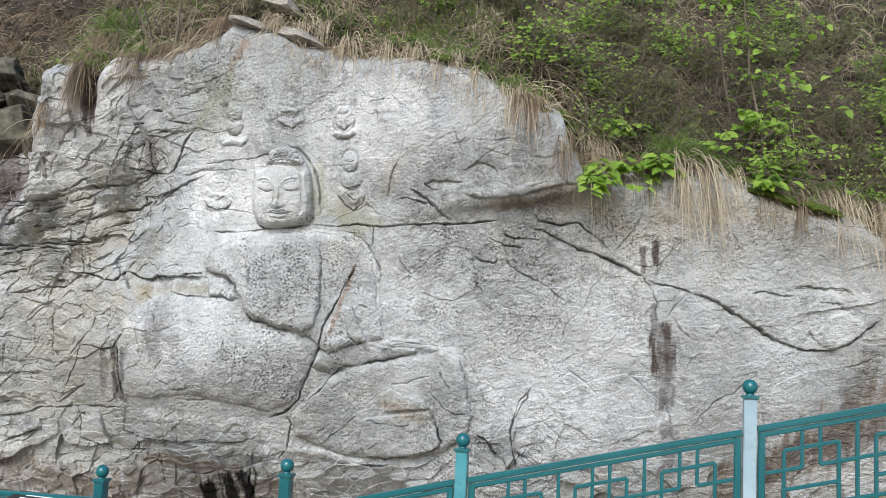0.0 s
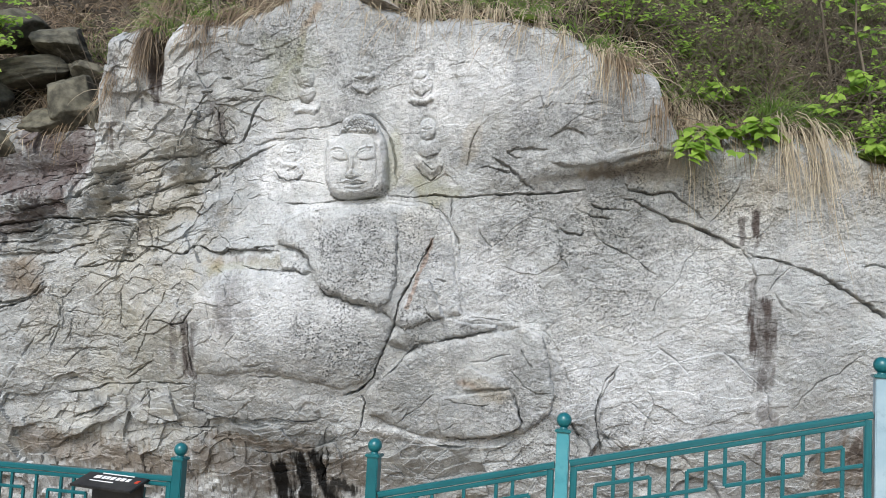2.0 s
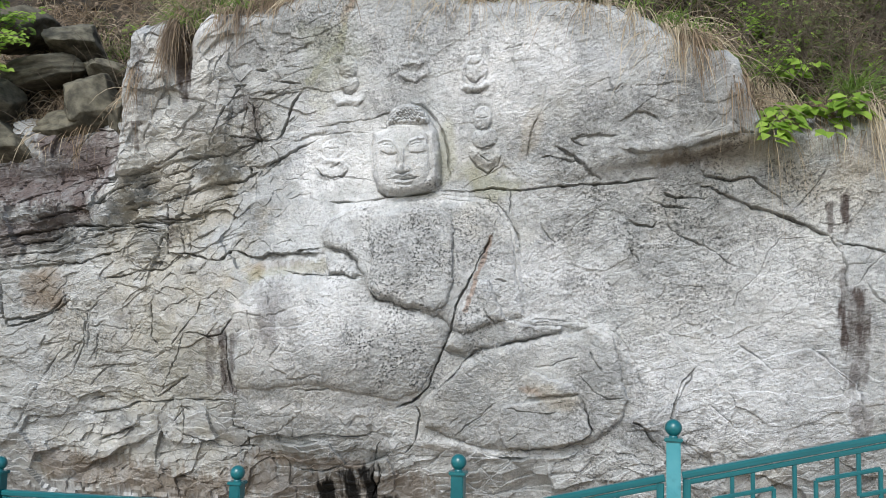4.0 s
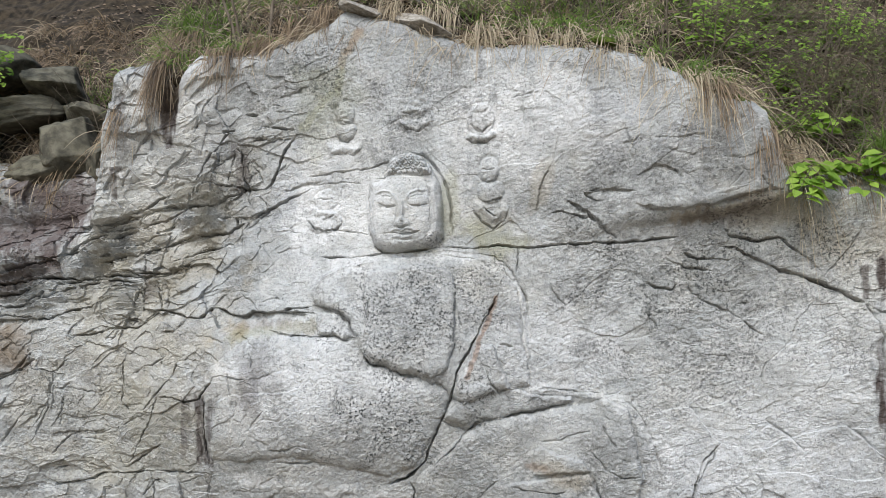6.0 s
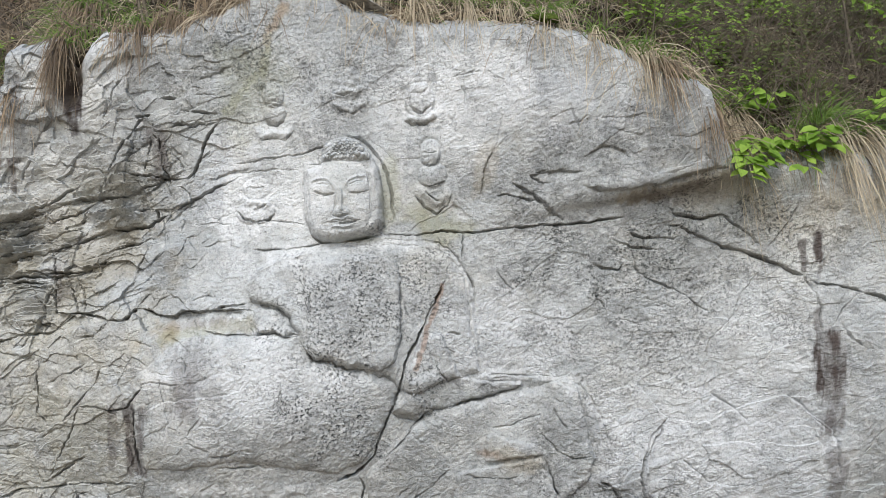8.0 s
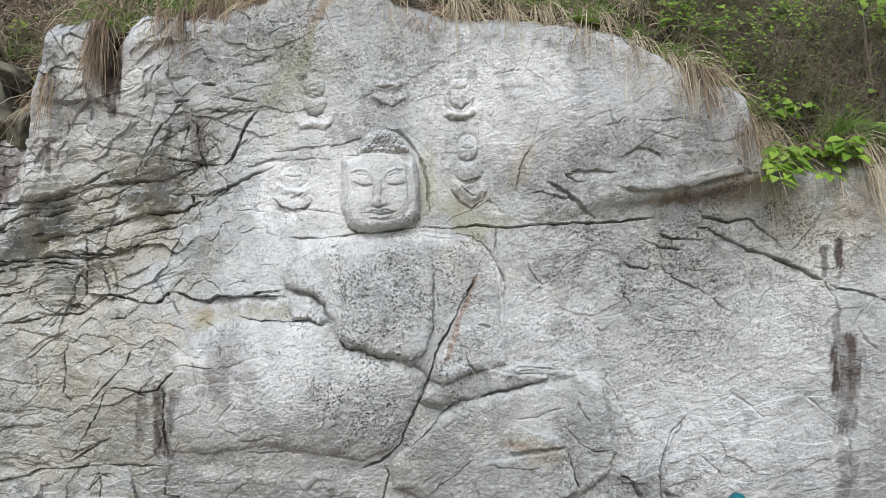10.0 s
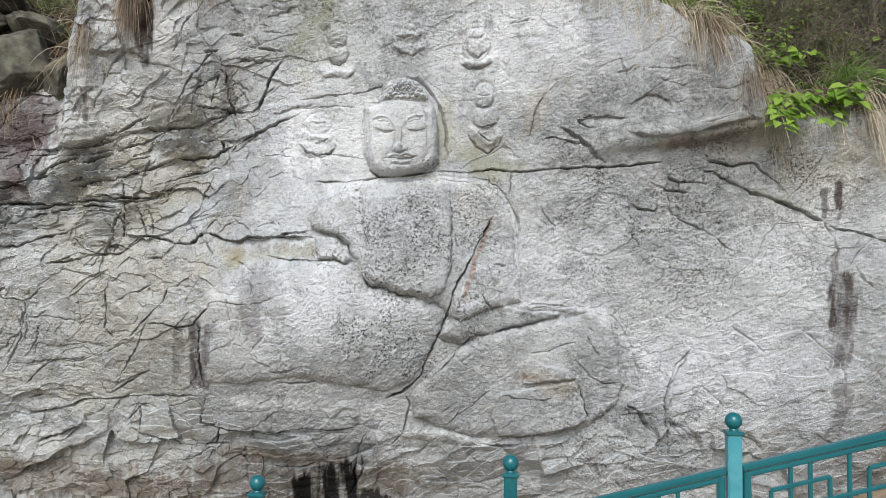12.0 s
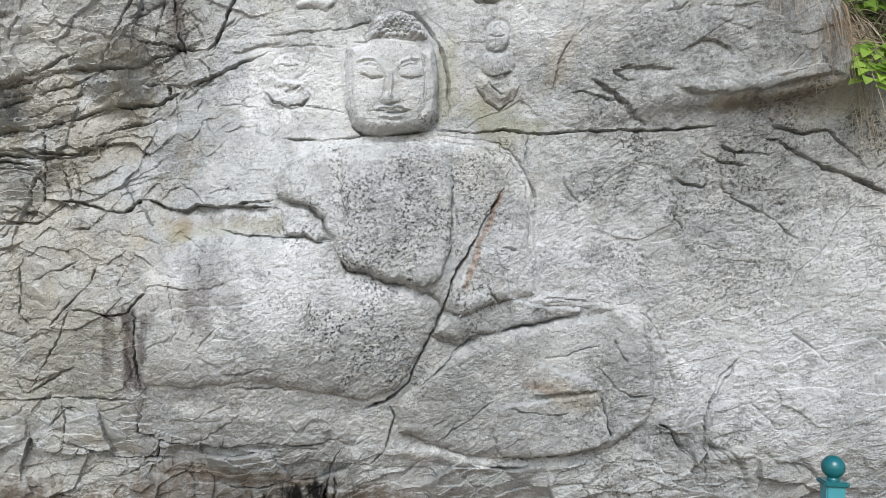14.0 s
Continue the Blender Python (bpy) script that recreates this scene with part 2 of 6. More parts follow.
FIGURE = [(-1.78, 3.25), (-1.62, 3.31), (-1.43, 3.23), (-1.3, 3.08), (-1.27, 2.85), (-1.29, 2.62), (-1.43, 2.53), (-1.05, 2.49), (-0.84, 2.39), (-0.71, 2.15), (-0.66, 1.88), (-0.62, 1.52), (-0.56, 1.4), (-0.33, 1.43), (-0.02, 1.42), (0.21, 1.28), (0.35, 1.02), (0.41, 0.62), (0.25, 0.37), (-0.27, 0.19), (-0.93, 0.16), (-1.5, 0.15), (-2.09, 0.2), (-2.79, 0.29), (-3.21, 0.4), (-3.29, 0.85), (-3.19, 1.29), (-2.94, 1.58), (-2.56, 1.77), (-2.09, 1.74), (-2.06, 1.83), (-2.15, 1.96), (-2.34, 2.01), (-2.37, 2.16), (-2.27, 2.31), (-2.04, 2.44), (-1.8, 2.48), (-1.91, 2.61), (-1.98, 2.93), (-1.96, 3.11)]
SMALL_A = [(-2.26, 3.8), (-2.09, 3.79), (-2.06, 3.59), (-2.03, 3.47), (-2.05, 3.33), (-2.28, 3.34), (-2.33, 3.46), (-2.26, 3.57)]
SMALL_B = [(-1.7, 3.94), (-1.56, 3.93), (-1.52, 3.74), (-1.46, 3.6), (-1.6, 3.52), (-1.75, 3.57), (-1.74, 3.71)]
SMALL_C = [(-1.14, 3.79), (-0.98, 3.78), (-0.95, 3.57), (-0.91, 3.46), (-1.04, 3.38), (-1.19, 3.44), (-1.15, 3.59)]
SMALL_D = [(-1.08, 3.27), (-0.92, 3.26), (-0.88, 3), (-0.85, 2.84), (-0.96, 2.69), (-1.09, 2.76), (-1.11, 2.92), (-1.06, 3.05)]
SMALL_E = [(-2.45, 3.09), (-2.28, 3.08), (-2.24, 2.87), (-2.22, 2.74), (-2.34, 2.66), (-2.45, 2.7), (-2.48, 2.85)]


def base_y(x, z):
    c = BASE
    y = c[0] + c[1] * x + c[2] * z + c[3] * x * x + c[4] * x * z + c[5] * z * z
    for bx, bz, amp in BULGES:
        y = y + amp * np.exp(-((x - bx) ** 2 + (z - bz) ** 2) / 1.62)
    line = 2.72 + 0.13 * (x - 0.2)
    return y - 0.17 / (1 + np.exp(np.clip(-(z - line) / 0.022, -40, 40))) / (1 + np.exp(-x / 0.25)) / (1 + np.exp(np.clip((x - 1.22) / 0.04, -40, 40)))


def top_z(x):
    return np.interp(x, [p[0] for p in TOP], [p[1] for p in TOP])


xs = np.concatenate([np.linspace(-8.5, -6.6, 50)[:-1], np.linspace(-6.6, -5.4, 70)[:-1], np.linspace(-5.4, 3.5, 1120)[:-1], np.linspace(3.5, 4.6, 60)[:-1], np.linspace(4.6, 6.5, 40)])
zs = np.concatenate([np.linspace(-1.6, -0.4, 30)[:-1], np.linspace(-0.4, 4.75, 650)])
X, Z = np.meshgrid(xs, zs)
carved = np.exp(-(((X + 1.4) / 1.2) ** 2 + ((Z - 3.0) / 0.9) ** 2))
wander = 1 - 0.8 * np.exp(-(((X + 1.62) / 0.5) ** 2 + ((Z - 2.85) / 0.55) ** 2))
XW = X + wander * (0.022 * fbm(X, Z, 3.0, 3, 40) + 0.014 * fbm(X, Z, 16, 3, 43))
ZW = Z + wander * (0.022 * fbm(X, Z, 3.0, 3, 50) + 0.014 * fbm(X, Z, 16, 3, 53))
ragged = np.clip(0.75 + 0.9 * fbm(X, Z, 6, 3, 60), 0.1, 1.5)
opening = np.clip(0.62 + 2.6 * fbm(X, Z, 5.5, 3, 65), 0, 1)
H = np.zeros_like(X)
MASKS = {k: np.zeros_like(X) for k in ("stain", "brown", "pale", "soot", "lichen", "purple", "moss", "tan", "rust", "dull", "cool", "warm")}


def window(pts, margin):
    a = np.array(pts)
    lo, hi = a.min(0) - margin, a.max(0) + margin
    i, j = np.searchsorted(xs, (lo[0], hi[0])), np.searchsorted(zs, (lo[1], hi[1]))
    return slice(j[0], j[1]), slice(i[0], i[1])


def along(pts, w):
    """Distance to a line of points, the side (above is negative), and a fade towards its ends."""
    x, z = XW[w], ZW[w]
    best, side, run = np.full(x.shape, 1e9), np.zeros(x.shape), np.zeros(x.shape)
    lens = [math.dist(a, b) for a, b in zip(pts, pts[1:])]
    total, gone = sum(lens), 0.0
    for (ax, az), (bx, bz), ln in zip(pts, pts[1:], lens):
        if ln < 1e-6:
            continue
        ux, uz = (bx - ax) / ln, (bz - az) / ln
        t = np.clip((x - ax) * ux + (z - az) * uz, 0, ln)
        d = np.hypot(x - ax - t * ux, z - az - t * uz)
        near = d < best
        best = np.where(near, d, best)
        side = np.where(near, np.sign((x - ax) * uz - (z - az) * ux), side)
        run = np.where(near, (gone + t) / total, run)
        gone += ln
    return best, side, np.clip(np.minimum(run, 1 - run) * 7, 0.0, 1)


def crack(pts, width, depth, lift=0.10):
    """A thin joint that opens and closes along its way; the rock above it stands a little proud."""
    w = window(pts, 4 * width + 0.25)
    d, side, fade = along(pts, w)
    gate = np.clip(opening[w] + 12 * (width - 0.013), 0.12, 1)
    half = 0.0062 + 0.26 * width * gate**2 * (0.2 + 0.8 * fade)
    H[w] -= 1.3 * depth * (0.35 + 0.65 * gate) * np.clip(1.1 - d / half, 0, 1) * (0.1 + 0.9 * fade)
    H[w] -= lift * depth * np.clip(side, -0.3, 1) * np.exp(-d / 0.07) * fade * ragged[w]


def ridge(pts, width, height):
    w = window(pts, 4 * width + 0.1)
    d, _, fade = along(pts, w)
    H[w] += height * np.exp(-((d / width) ** 2)) * (0.2 + 0.8 * fade)


def ledge(pts, depth, reach, which):
    """The rock on one side of the line breaks back and comes out again with distance."""
    w = window(pts, 5 * reach + 0.1)
    d, side, fade = along(pts, w)
    under = side * which * d
    reach = 0.6 * reach
    fall = sstep(-0.003, 0.007, under) * np.exp(-np.maximum(under, 0) / reach)
    lip = np.exp(-((under + 0.03) / 0.04) ** 2) * 0.12
    H[w] += 0.75 * depth * (lip - fall) * fade * ragged[w]


def inside(poly, x, z):
    hit_ = np.zeros(x.shape, bool)
    for (ax, az), (bx, bz) in zip(poly, poly[1:] + poly[:1]):
        if az != bz:
            hit_ ^= ((az > z) != (bz > z)) & (x < (bx - ax) * (z - az) / (bz - az) + ax)
    return hit_


def plateau(pts, height, soft):
    w = window(pts, 0.2)
    d, _, _ = along(pts + pts[:1], w)
    q = np.clip(d / soft, 0, 1) * inside(pts, XW[w], ZW[w])
    H[w] += height * np.sqrt(np.clip(1 - (1 - q) ** 2, 0, 1))


def mound(cx, cz, rx, rz, turn, height, power):
    r = max(rx, rz)
    w = window([(cx - r, cz - r), (cx + r, cz + r)], 0.05)
    c, s = math.cos(radians(turn)), math.sin(radians(turn))
    dx, dz = X[w] - cx, Z[w] - cz
    q = ((c * dx + s * dz) / rx) ** 2 + ((c * dz - s * dx) / rz) ** 2
    H[w] += height * np.clip(1 - q, 0, 1) ** power


def boss(cx, cz, rx, rz, height):
    """A rounded form cut free all round by a shallow groove."""
    mound(cx, cz, rx, rz, 0, height, 0.55)
    r = max(rx, rz)
    w = window([(cx - r, cz - r), (cx + r, cz + r)], 0.05)
    q = np.hypot((X[w] - cx) / rx, (Z[w] - cz) / rz)
    H[w] -= 0.3 * height * np.exp(-(((q - 1.08) / 0.16) ** 2))


def streak(mask, pts, width, amount):
    w = window(pts, 3.5 * width + 0.2)
    d, _, _ = along(pts, w)
    d = d + 0.75 * width * fbm(X[w] * 3, Z[w] * 0.4, 6, 4, 71, 0.65)
    MASKS[mask][w] = np.maximum(MASKS[mask][w], amount * (1 - sstep(0.45 * width, 1.15 * width, d)))


def blot(mask, cx, cz, rx, rz, turn, amount):
    r = max(rx, rz)
    w = window([(cx - r, cz - r), (cx + r, cz + r)], 1.0 * r)
    c, s = math.cos(radians(turn)), math.sin(radians(turn))
    dx, dz = X[w] - cx, Z[w] - cz
    q = np.hypot((c * dx + s * dz) / rx, (c * dz - s * dx) / rz) + 0.9 * fbm(X[w], Z[w], 2.6, 5, 81, 0.6)
    MASKS[mask][w] = np.maximum(MASKS[mask][w], amount * (1 - sstep(0.45, 1.15, q)))


# natural relief: swells, broken facets towards the left and the foot, thin beds, fine grain
left = sstep(-2.3, -3.4, X)
beds = np.exp(-(((Z - 2.55 - 0.16 * (X + 4.2)) / 0.45) ** 2)) * sstep(-2.7, -3.6, X)
foot = sstep(0.75, 0.1, Z + 0.25 * fbm(X, Z, 1.5, 2, 5))
rough = np.clip(0.16 + 0.80 * left * (0.22 + 0.78 * sstep(1.3, 2.2, Z + 0.3 * fbm(X, Z, 1.2, 2, 7))) + 0.7 * foot + 0.25 * sstep(0.25, 0.6, fbm(X, Z, 0.9, 3, 9)), 0, 1.1) * (1 - 0.7 * carved) * (1 - 0.75 * inside(FIGURE, X, Z))
H += 0.05 * fbm(X, Z, 0.7, 3, 1)
XV = X + 0.13 * fbm(X, Z, 1.6, 3, 140, 0.45)
ZV = Z + 0.13 * fbm(X, Z, 1.6, 3, 150, 0.45)
edge_gap, ca, cb, cc, ox, oz = cells(XV + 0.25 * ZV, 1.5 * ZV - 0.3 * XV, 0.46, 1)
H += rough * (0.07 * (ca - 0.5) + 0.28 * (cb - 0.5) * ox + 0.36 * (cc - 0.5) * oz)
edge_gap, ca, cb, cc, ox, oz = cells(XV - 0.2 * ZV, 1.8 * ZV - 0.35 * XV, 0.17, 2)
H += rough * (0.030 * (ca - 0.5) + 0.22 * (cb - 0.5) * ox + 0.32 * (cc - 0.5) * oz)
_, ca, cb, cc, ox, oz = cells(X + 0.6 * (XW - X) * 2, 1.3 * Z + 2 * (ZW - Z), 0.07, 3)
H += (0.42 + 0.58 * rough) * (0.005 * (ca - 0.5) + 0.12 * (cb - 0.5) * ox + 0.12 * (cc - 0.5) * oz) * np.clip(0.6 + 1.8 * fbm(X, Z, 2, 3, 15), 0.1, 1.5) * (1 - 0.6 * carved)
bed = (ZW - 0.17 * XW + 0.03 * fbm(X, Z, 2, 3, 25)) / 0.07
bed = bed + 0.6 * perlin(X * 1.3, Z * 4, 26)
H += beds * 0.085 * ((bed - np.floor(bed)) ** 1.3 - 0.5) * np.clip(0.7 + 1.6 * fbm(X, Z, 2.2, 2, 27), 0.05, 1.4)
H += 0.010 * fbm(X, Z, 7, 4, 30, 0.6) - 0.008 * np.abs(fbm(X, Z, 11, 3, 34)) * (1 - 0.5 * carved)
H += 0.0048 * fbm(X, 1.15 * Z, 30, 3, 37, 0.8) * np.clip(0.9 + 2 * fbm(X, Z, 1.5, 2, 38), 0.3, 1.6) * (1 - 0.3 * carved)
# spalled scales: each chip stands proud at its lower edge
for size, slope, seed in ((0.085, 0.03, 4), (0.042, 0.06, 5)):
    _, ca, cb, cc, ox, oz = cells(XW * 0.75 + 0.5 * (ZW - Z), 1.25 * ZW + 0.2 * XW, size, seed)
    H += (-slope * oz * (0.3 + cc) + 0.12 * (cb - 0.5) * ox + 0.06 * size * (ca - 0.5)) * np.clip(0.35 + 2.2 * fbm(X, Z, 1.8, 3, 16 + seed), 0.0, 1.2) * (1 - 0.75 * carved)
# the dark rock further left stands back from the pale block
H -= 0.30 * sstep(0.06, -0.06, XW + 4.55 - 0.10 * (Z - 3.0)) * sstep(2.55, 2.95, ZW - 0.16 * (XW + 4.5))

# the large carved figure: folded legs, torso, robe, lap
plateau([(-3.29, 1.38), (-3.25, 1.49), (-3.10, 1.63), (-2.92, 1.75), (-2.71, 1.79), (-2.34, 1.79), (-2.00, 1.76), (-1.91, 1.60), (-1.75, 1.56), (-1.50, 1.49), (-1.28, 1.41), (-1.25, 1.34), (-1.31, 1.13), (-1.45, 0.89), (-1.52, 0.76), (-1.76, 0.67), (-2.15, 0.76), (-2.52, 0.81), (-2.94, 0.74), (-3.25, 0.74), (-3.31, 0.91), (-3.31, 1.15)], 0.07, 0.30)
plateau([(-2.39, 2.07), (-2.37, 2.20), (-2.28, 2.30), (-2.14, 2.37), (-1.92, 2.42), (-1.66, 2.46), (-1.28, 2.47), (-1.01, 2.46), (-0.85, 2.38), (-0.74, 2.24), (-0.69, 2.01), (-0.65, 1.74), (-0.59, 1.46), (-0.77, 1.41), (-0.95, 1.36), (-1.13, 1.29), (-1.23, 1.35), (-1.31, 1.44), (-1.40, 1.44), (-1.50, 1.50), (-1.66, 1.51), (-1.75, 1.57), (-1.89, 1.60), (-1.96, 1.67), (-2.01, 1.78), (-2.08, 1.91), (-2.18, 1.99), (-2.29, 2.02)], 0.07, 0.10)
plateau([(-1.97, 2.32), (-1.97, 2.13), (-1.94, 1.87), (-1.94, 1.69), (-1.87, 1.62), (-1.76, 1.58), (-1.65, 1.53), (-1.50, 1.51), (-1.39, 1.48), (-1.26, 1.56), (-1.22, 1.75), (-1.22, 1.98), (-1.24, 2.28), (-1.32, 2.37), (-1.66, 2.38)], 0.045, 0.05)
ridge([(-2.38, 2.05), (-2.38, 2.17), (-2.34, 2.25), (-2.25, 2.32), (-2.12, 2.37), (-1.92, 2.42), (-1.69, 2.45)], 0.022, 0.03)
ridge([(-1.35, 2.49), (-1.13, 2.48), (-0.94, 2.44), (-0.80, 2.35), (-0.71, 2.18), (-0.66, 1.93), (-0.61, 1.62), (-0.57, 1.47)], 0.024, 0.03)
crack([(-1.09, 2.51), (-0.92, 2.48), (-0.77, 2.37), (-0.67, 2.18), (-0.62, 1.94)], 0.014, 0.03)
crack([(-1.25, 2.40), (-1.23, 2.17), (-1.22, 1.91), (-1.22, 1.72), (-1.28, 1.56)], 0.012, 0.02)
crack([(-1.92, 2.13), (-1.92, 1.91), (-1.94, 1.73)], 0.010, 0.016)
ledge([(-2.38, 2.05), (-2.27, 2.02), (-2.17, 1.99), (-2.08, 1.90), (-2.01, 1.78)], 0.10, 0.10, 1)
ledge([(-2.01, 1.78), (-1.96, 1.66), (-1.89, 1.59), (-1.75, 1.56), (-1.66, 1.51), (-1.50, 1.50)], 0.09, 0.06, 1)
crack([(-1.97, 1.67), (-1.89, 1.59), (-1.75, 1.56), (-1.65, 1.51), (-1.50, 1.49)], 0.016, 0.06)
crack([(-2.64, 2.00), (-2.51, 2.02), (-2.40, 2.03)], 0.018, 0.07)
crack([(-2.75, 1.82), (-2.65, 1.81), (-2.52, 1.79), (-2.34, 1.78), (-2.19, 1.80), (-2.13, 1.76), (-2.00, 1.75)], 0.013, 0.05)
plateau([(-2.36, 1.99), (-2.18, 1.97), (-2.08, 1.88), (-2.02, 1.78), (-2.13, 1.76), (-2.21, 1.81), (-2.34, 1.80)], 0.05, 0.03)
plateau([(-1.21, 1.29), (-1.19, 1.45), (-1.09, 1.65), (-1.02, 1.76), (-0.90, 1.77), (-0.83, 1.58), (-0.75, 1.43), (-0.53, 1.39), (-0.26, 1.38), (-0.26, 1.34), (-0.53, 1.26), (-0.74, 1.23), (-0.84, 1.17), (-0.96, 1.16), (-1.07, 1.09), (-1.28, 1.17)], 0.05, 0.04)
mound(-1.16, 1.21, 0.133, 0.099, 0, 0.035, 0.8)
mound(-1.01, 1.32, 0.189, 0.139, 0, 0.03, 0.8)
crack([(-0.98, 1.57), (-0.93, 1.46), (-0.86, 1.39), (-0.77, 1.41)], 0.012, 0.03)
crack([(-0.84, 1.16), (-0.74, 1.22), (-0.53, 1.26), (-0.28, 1.33)], 0.014, 0.035)
crack([(-0.96, 1.17), (-1.07, 1.09), (-1.16, 0.97), (-1.25, 0.88), (-1.38, 0.76)], 0.016, 0.045)
crack([(-1.31, 1.16), (-1.22, 1.11), (-1.09, 1.08)], 0.012, 0.04)
plateau([(-1.47, 0.43), (-1.49, 0.65), (-1.29, 0.90), (-1.09, 1.06), (-0.94, 1.15), (-0.74, 1.21), (-0.53, 1.25), (-0.26, 1.31), (0.02, 1.38), (0.19, 1.29), (0.26, 1.02), (0.33, 0.77), (0.27, 0.56), (0.07, 0.38), (-0.25, 0.26), (-0.69, 0.24), (-1.06, 0.28)], 0.075, 0.09)
crack([(-0.53, 1.44), (-0.37, 1.44), (-0.14, 1.43), (-0.04, 1.42)], 0.018, 0.028)
ridge([(-0.78, 1.42), (-0.53, 1.42), (-0.17, 1.40), (0.06, 1.37), (0.20, 1.29), (0.27, 1.14), (0.32, 0.94), (0.40, 0.77)], 0.04, 0.03)
crack([(0.14, 1.38), (0.29, 1.26), (0.38, 1.02), (0.46, 0.82)], 0.03, 0.02)
plateau([(-0.73, 0.26), (-0.78, 0.43), (-0.76, 0.65), (-0.49, 0.72), (-0.11, 0.77), (-0.01, 0.60), (0.02, 0.45), (-0.11, 0.35), (-0.41, 0.27)], 0.05, 0.022)
plateau([(-0.55, 0.75), (-0.55, 0.95), (-0.52, 0.99), (-0.34, 0.92), (-0.15, 0.87), (-0.09, 0.78)], 0.045, 0.025)
crack([(-0.75, 0.34), (-0.71, 0.26), (-0.53, 0.25), (-0.25, 0.28), (-0.10, 0.34), (0.02, 0.46), (-0.01, 0.60), (-0.09, 0.77)], 0.014, 0.05)
crack([(-0.74, 0.64), (-0.60, 0.62), (-0.48, 0.61), (-0.36, 0.60), (-0.28, 0.62)], 0.010, 0.03)
crack([(-0.51, 1.02), (-0.35, 1.03), (-0.20, 1.08), (-0.11, 1.10)], 0.010, 0.025)
crack([(-0.12, 0.96), (-0.05, 0.91), (0.02, 0.81), (0.14, 0.77), (0.31, 0.77)], 0.010, 0.03)
crack([(-0.04, 1.17), (0.03, 1.07), (0.10, 0.99)], 0.009, 0.02)
crack([(-1.19, 0.34), (-1.04, 0.48), (-0.91, 0.60), (-0.80, 0.68)], 0.010, 0.025)
crack([(-0.85, 2.30), (-0.89, 2.17), (-0.95, 2.03), (-1.00, 1.94), (-1.04, 1.82), (-1.12, 1.68), (-1.19, 1.53), (-1.23, 1.37), (-1.27, 1.21), (-1.33, 1.08), (-1.40, 0.93), (-1.44, 0.80)], 0.014, 0.06)
crack([(-1.36, 1.01), (-1.39, 0.92), (-1.44, 0.80), (-1.52, 0.72), (-1.59, 0.66), (-1.71, 0.61)], 0.030, 0.11)
crack([(-1.55, 0.65), (-1.50, 0.56), (-1.53, 0.41), (-1.56, 0.28), (-1.66, 0.15)], 0.012, 0.05)
crack([(-0.86, 1.78), (-0.80, 1.78), (-0.75, 1.77)], 0.012, 0.03)
ridge([(-1.52, 0.30), (-1.31, 0.28), (-1.06, 0.23), (-0.77, 0.19), (-0.44, 0.21)], 0.05, 0.045)
crack([(-2.13, 1.39), (-2.15, 1.28), (-2.15, 1.17)], 0.009, 0.02)
crack([(-2.71, 0.84), (-2.56, 0.86), (-2.46, 0.91), (-2.37, 0.89)], 0.009, 0.025)
crack([(-2.67, 0.75), (-2.48, 0.75), (-2.33, 0.77), (-2.22, 0.74)], 0.011, 0.035)
ledge([(-3.26, 1.17), (-3.06, 1.28), (-2.86, 1.31), (-2.60, 1.32), (-2.46, 1.36), (-2.36, 1.47)], 0.035, 0.06, -1)
crack([(-3.06, 1.46), (-3.06, 1.41)], 0.008, 0.03)
crack([(-2.41, 1.55), (-2.41, 1.52)], 0.008, 0.03)
crack([(-3.35, 1.28), (-3.31, 1.22), (-3.32, 1.06), (-3.31, 0.86), (-3.28, 0.70)], 0.016, 0.05)
# its head: plain brow, lids, nose and lips
plateau([(-1.97, 3.06), (-1.84, 3.10), (-1.82, 3.24), (-1.73, 3.30), (-1.62, 3.31), (-1.52, 3.25), (-1.44, 3.16), (-1.38, 3.04), (-1.35, 2.84), (-1.34, 2.64), (-1.38, 2.58), (-1.49, 2.53), (-1.66, 2.50), (-1.81, 2.50), (-1.91, 2.56), (-1.96, 2.71)], 0.12, 0.07)
mound(-1.70, 2.81, 0.263, 0.361, 0, 0.05, 0.8)
crack([(-1.66, 3.33), (-1.52, 3.29), (-1.40, 3.17), (-1.32, 3.03), (-1.28, 2.85), (-1.26, 2.65)], 0.03, 0.035)
ridge([(-1.44, 3.04), (-1.42, 2.90), (-1.40, 2.76), (-1.41, 2.63)], 0.02, 0.018)
crack([(-1.48, 3.02), (-1.46, 2.89), (-1.45, 2.71)], 0.010, 0.014)
ridge([(-1.99, 3.02), (-1.98, 2.89), (-1.96, 2.75), (-1.94, 2.62)], 0.012, 0.018)
crack([(-1.95, 3.03), (-1.93, 2.85), (-1.92, 2.70)], 0.009, 0.016)
crack([(-1.94, 3.11), (-1.82, 3.11), (-1.69, 3.10), (-1.57, 3.10), (-1.47, 3.10)], 0.010, 0.014)
for row in range(4):
    for n in range(8 - row):
        boss(-1.82 + 0.049 * (n + 0.5 * row), 3.14 + 0.037 * row - 0.004 * (n - 3) ** 2 * (row > 0), 0.030, 0.030, 0.028)
crack([(-1.91, 2.55), (-1.83, 2.50), (-1.70, 2.49), (-1.47, 2.53), (-1.35, 2.56)], 0.016, 0.05)
mound(-1.82, 2.89, 0.101, 0.055, 0, 0.014, 0.8)
mound(-1.55, 2.90, 0.101, 0.054, 0, 0.014, 0.8)
crack([(-1.89, 2.87), (-1.81, 2.84), (-1.72, 2.85)], 0.013, 0.022)
crack([(-1.62, 2.85), (-1.55, 2.85), (-1.47, 2.87)], 0.013, 0.022)
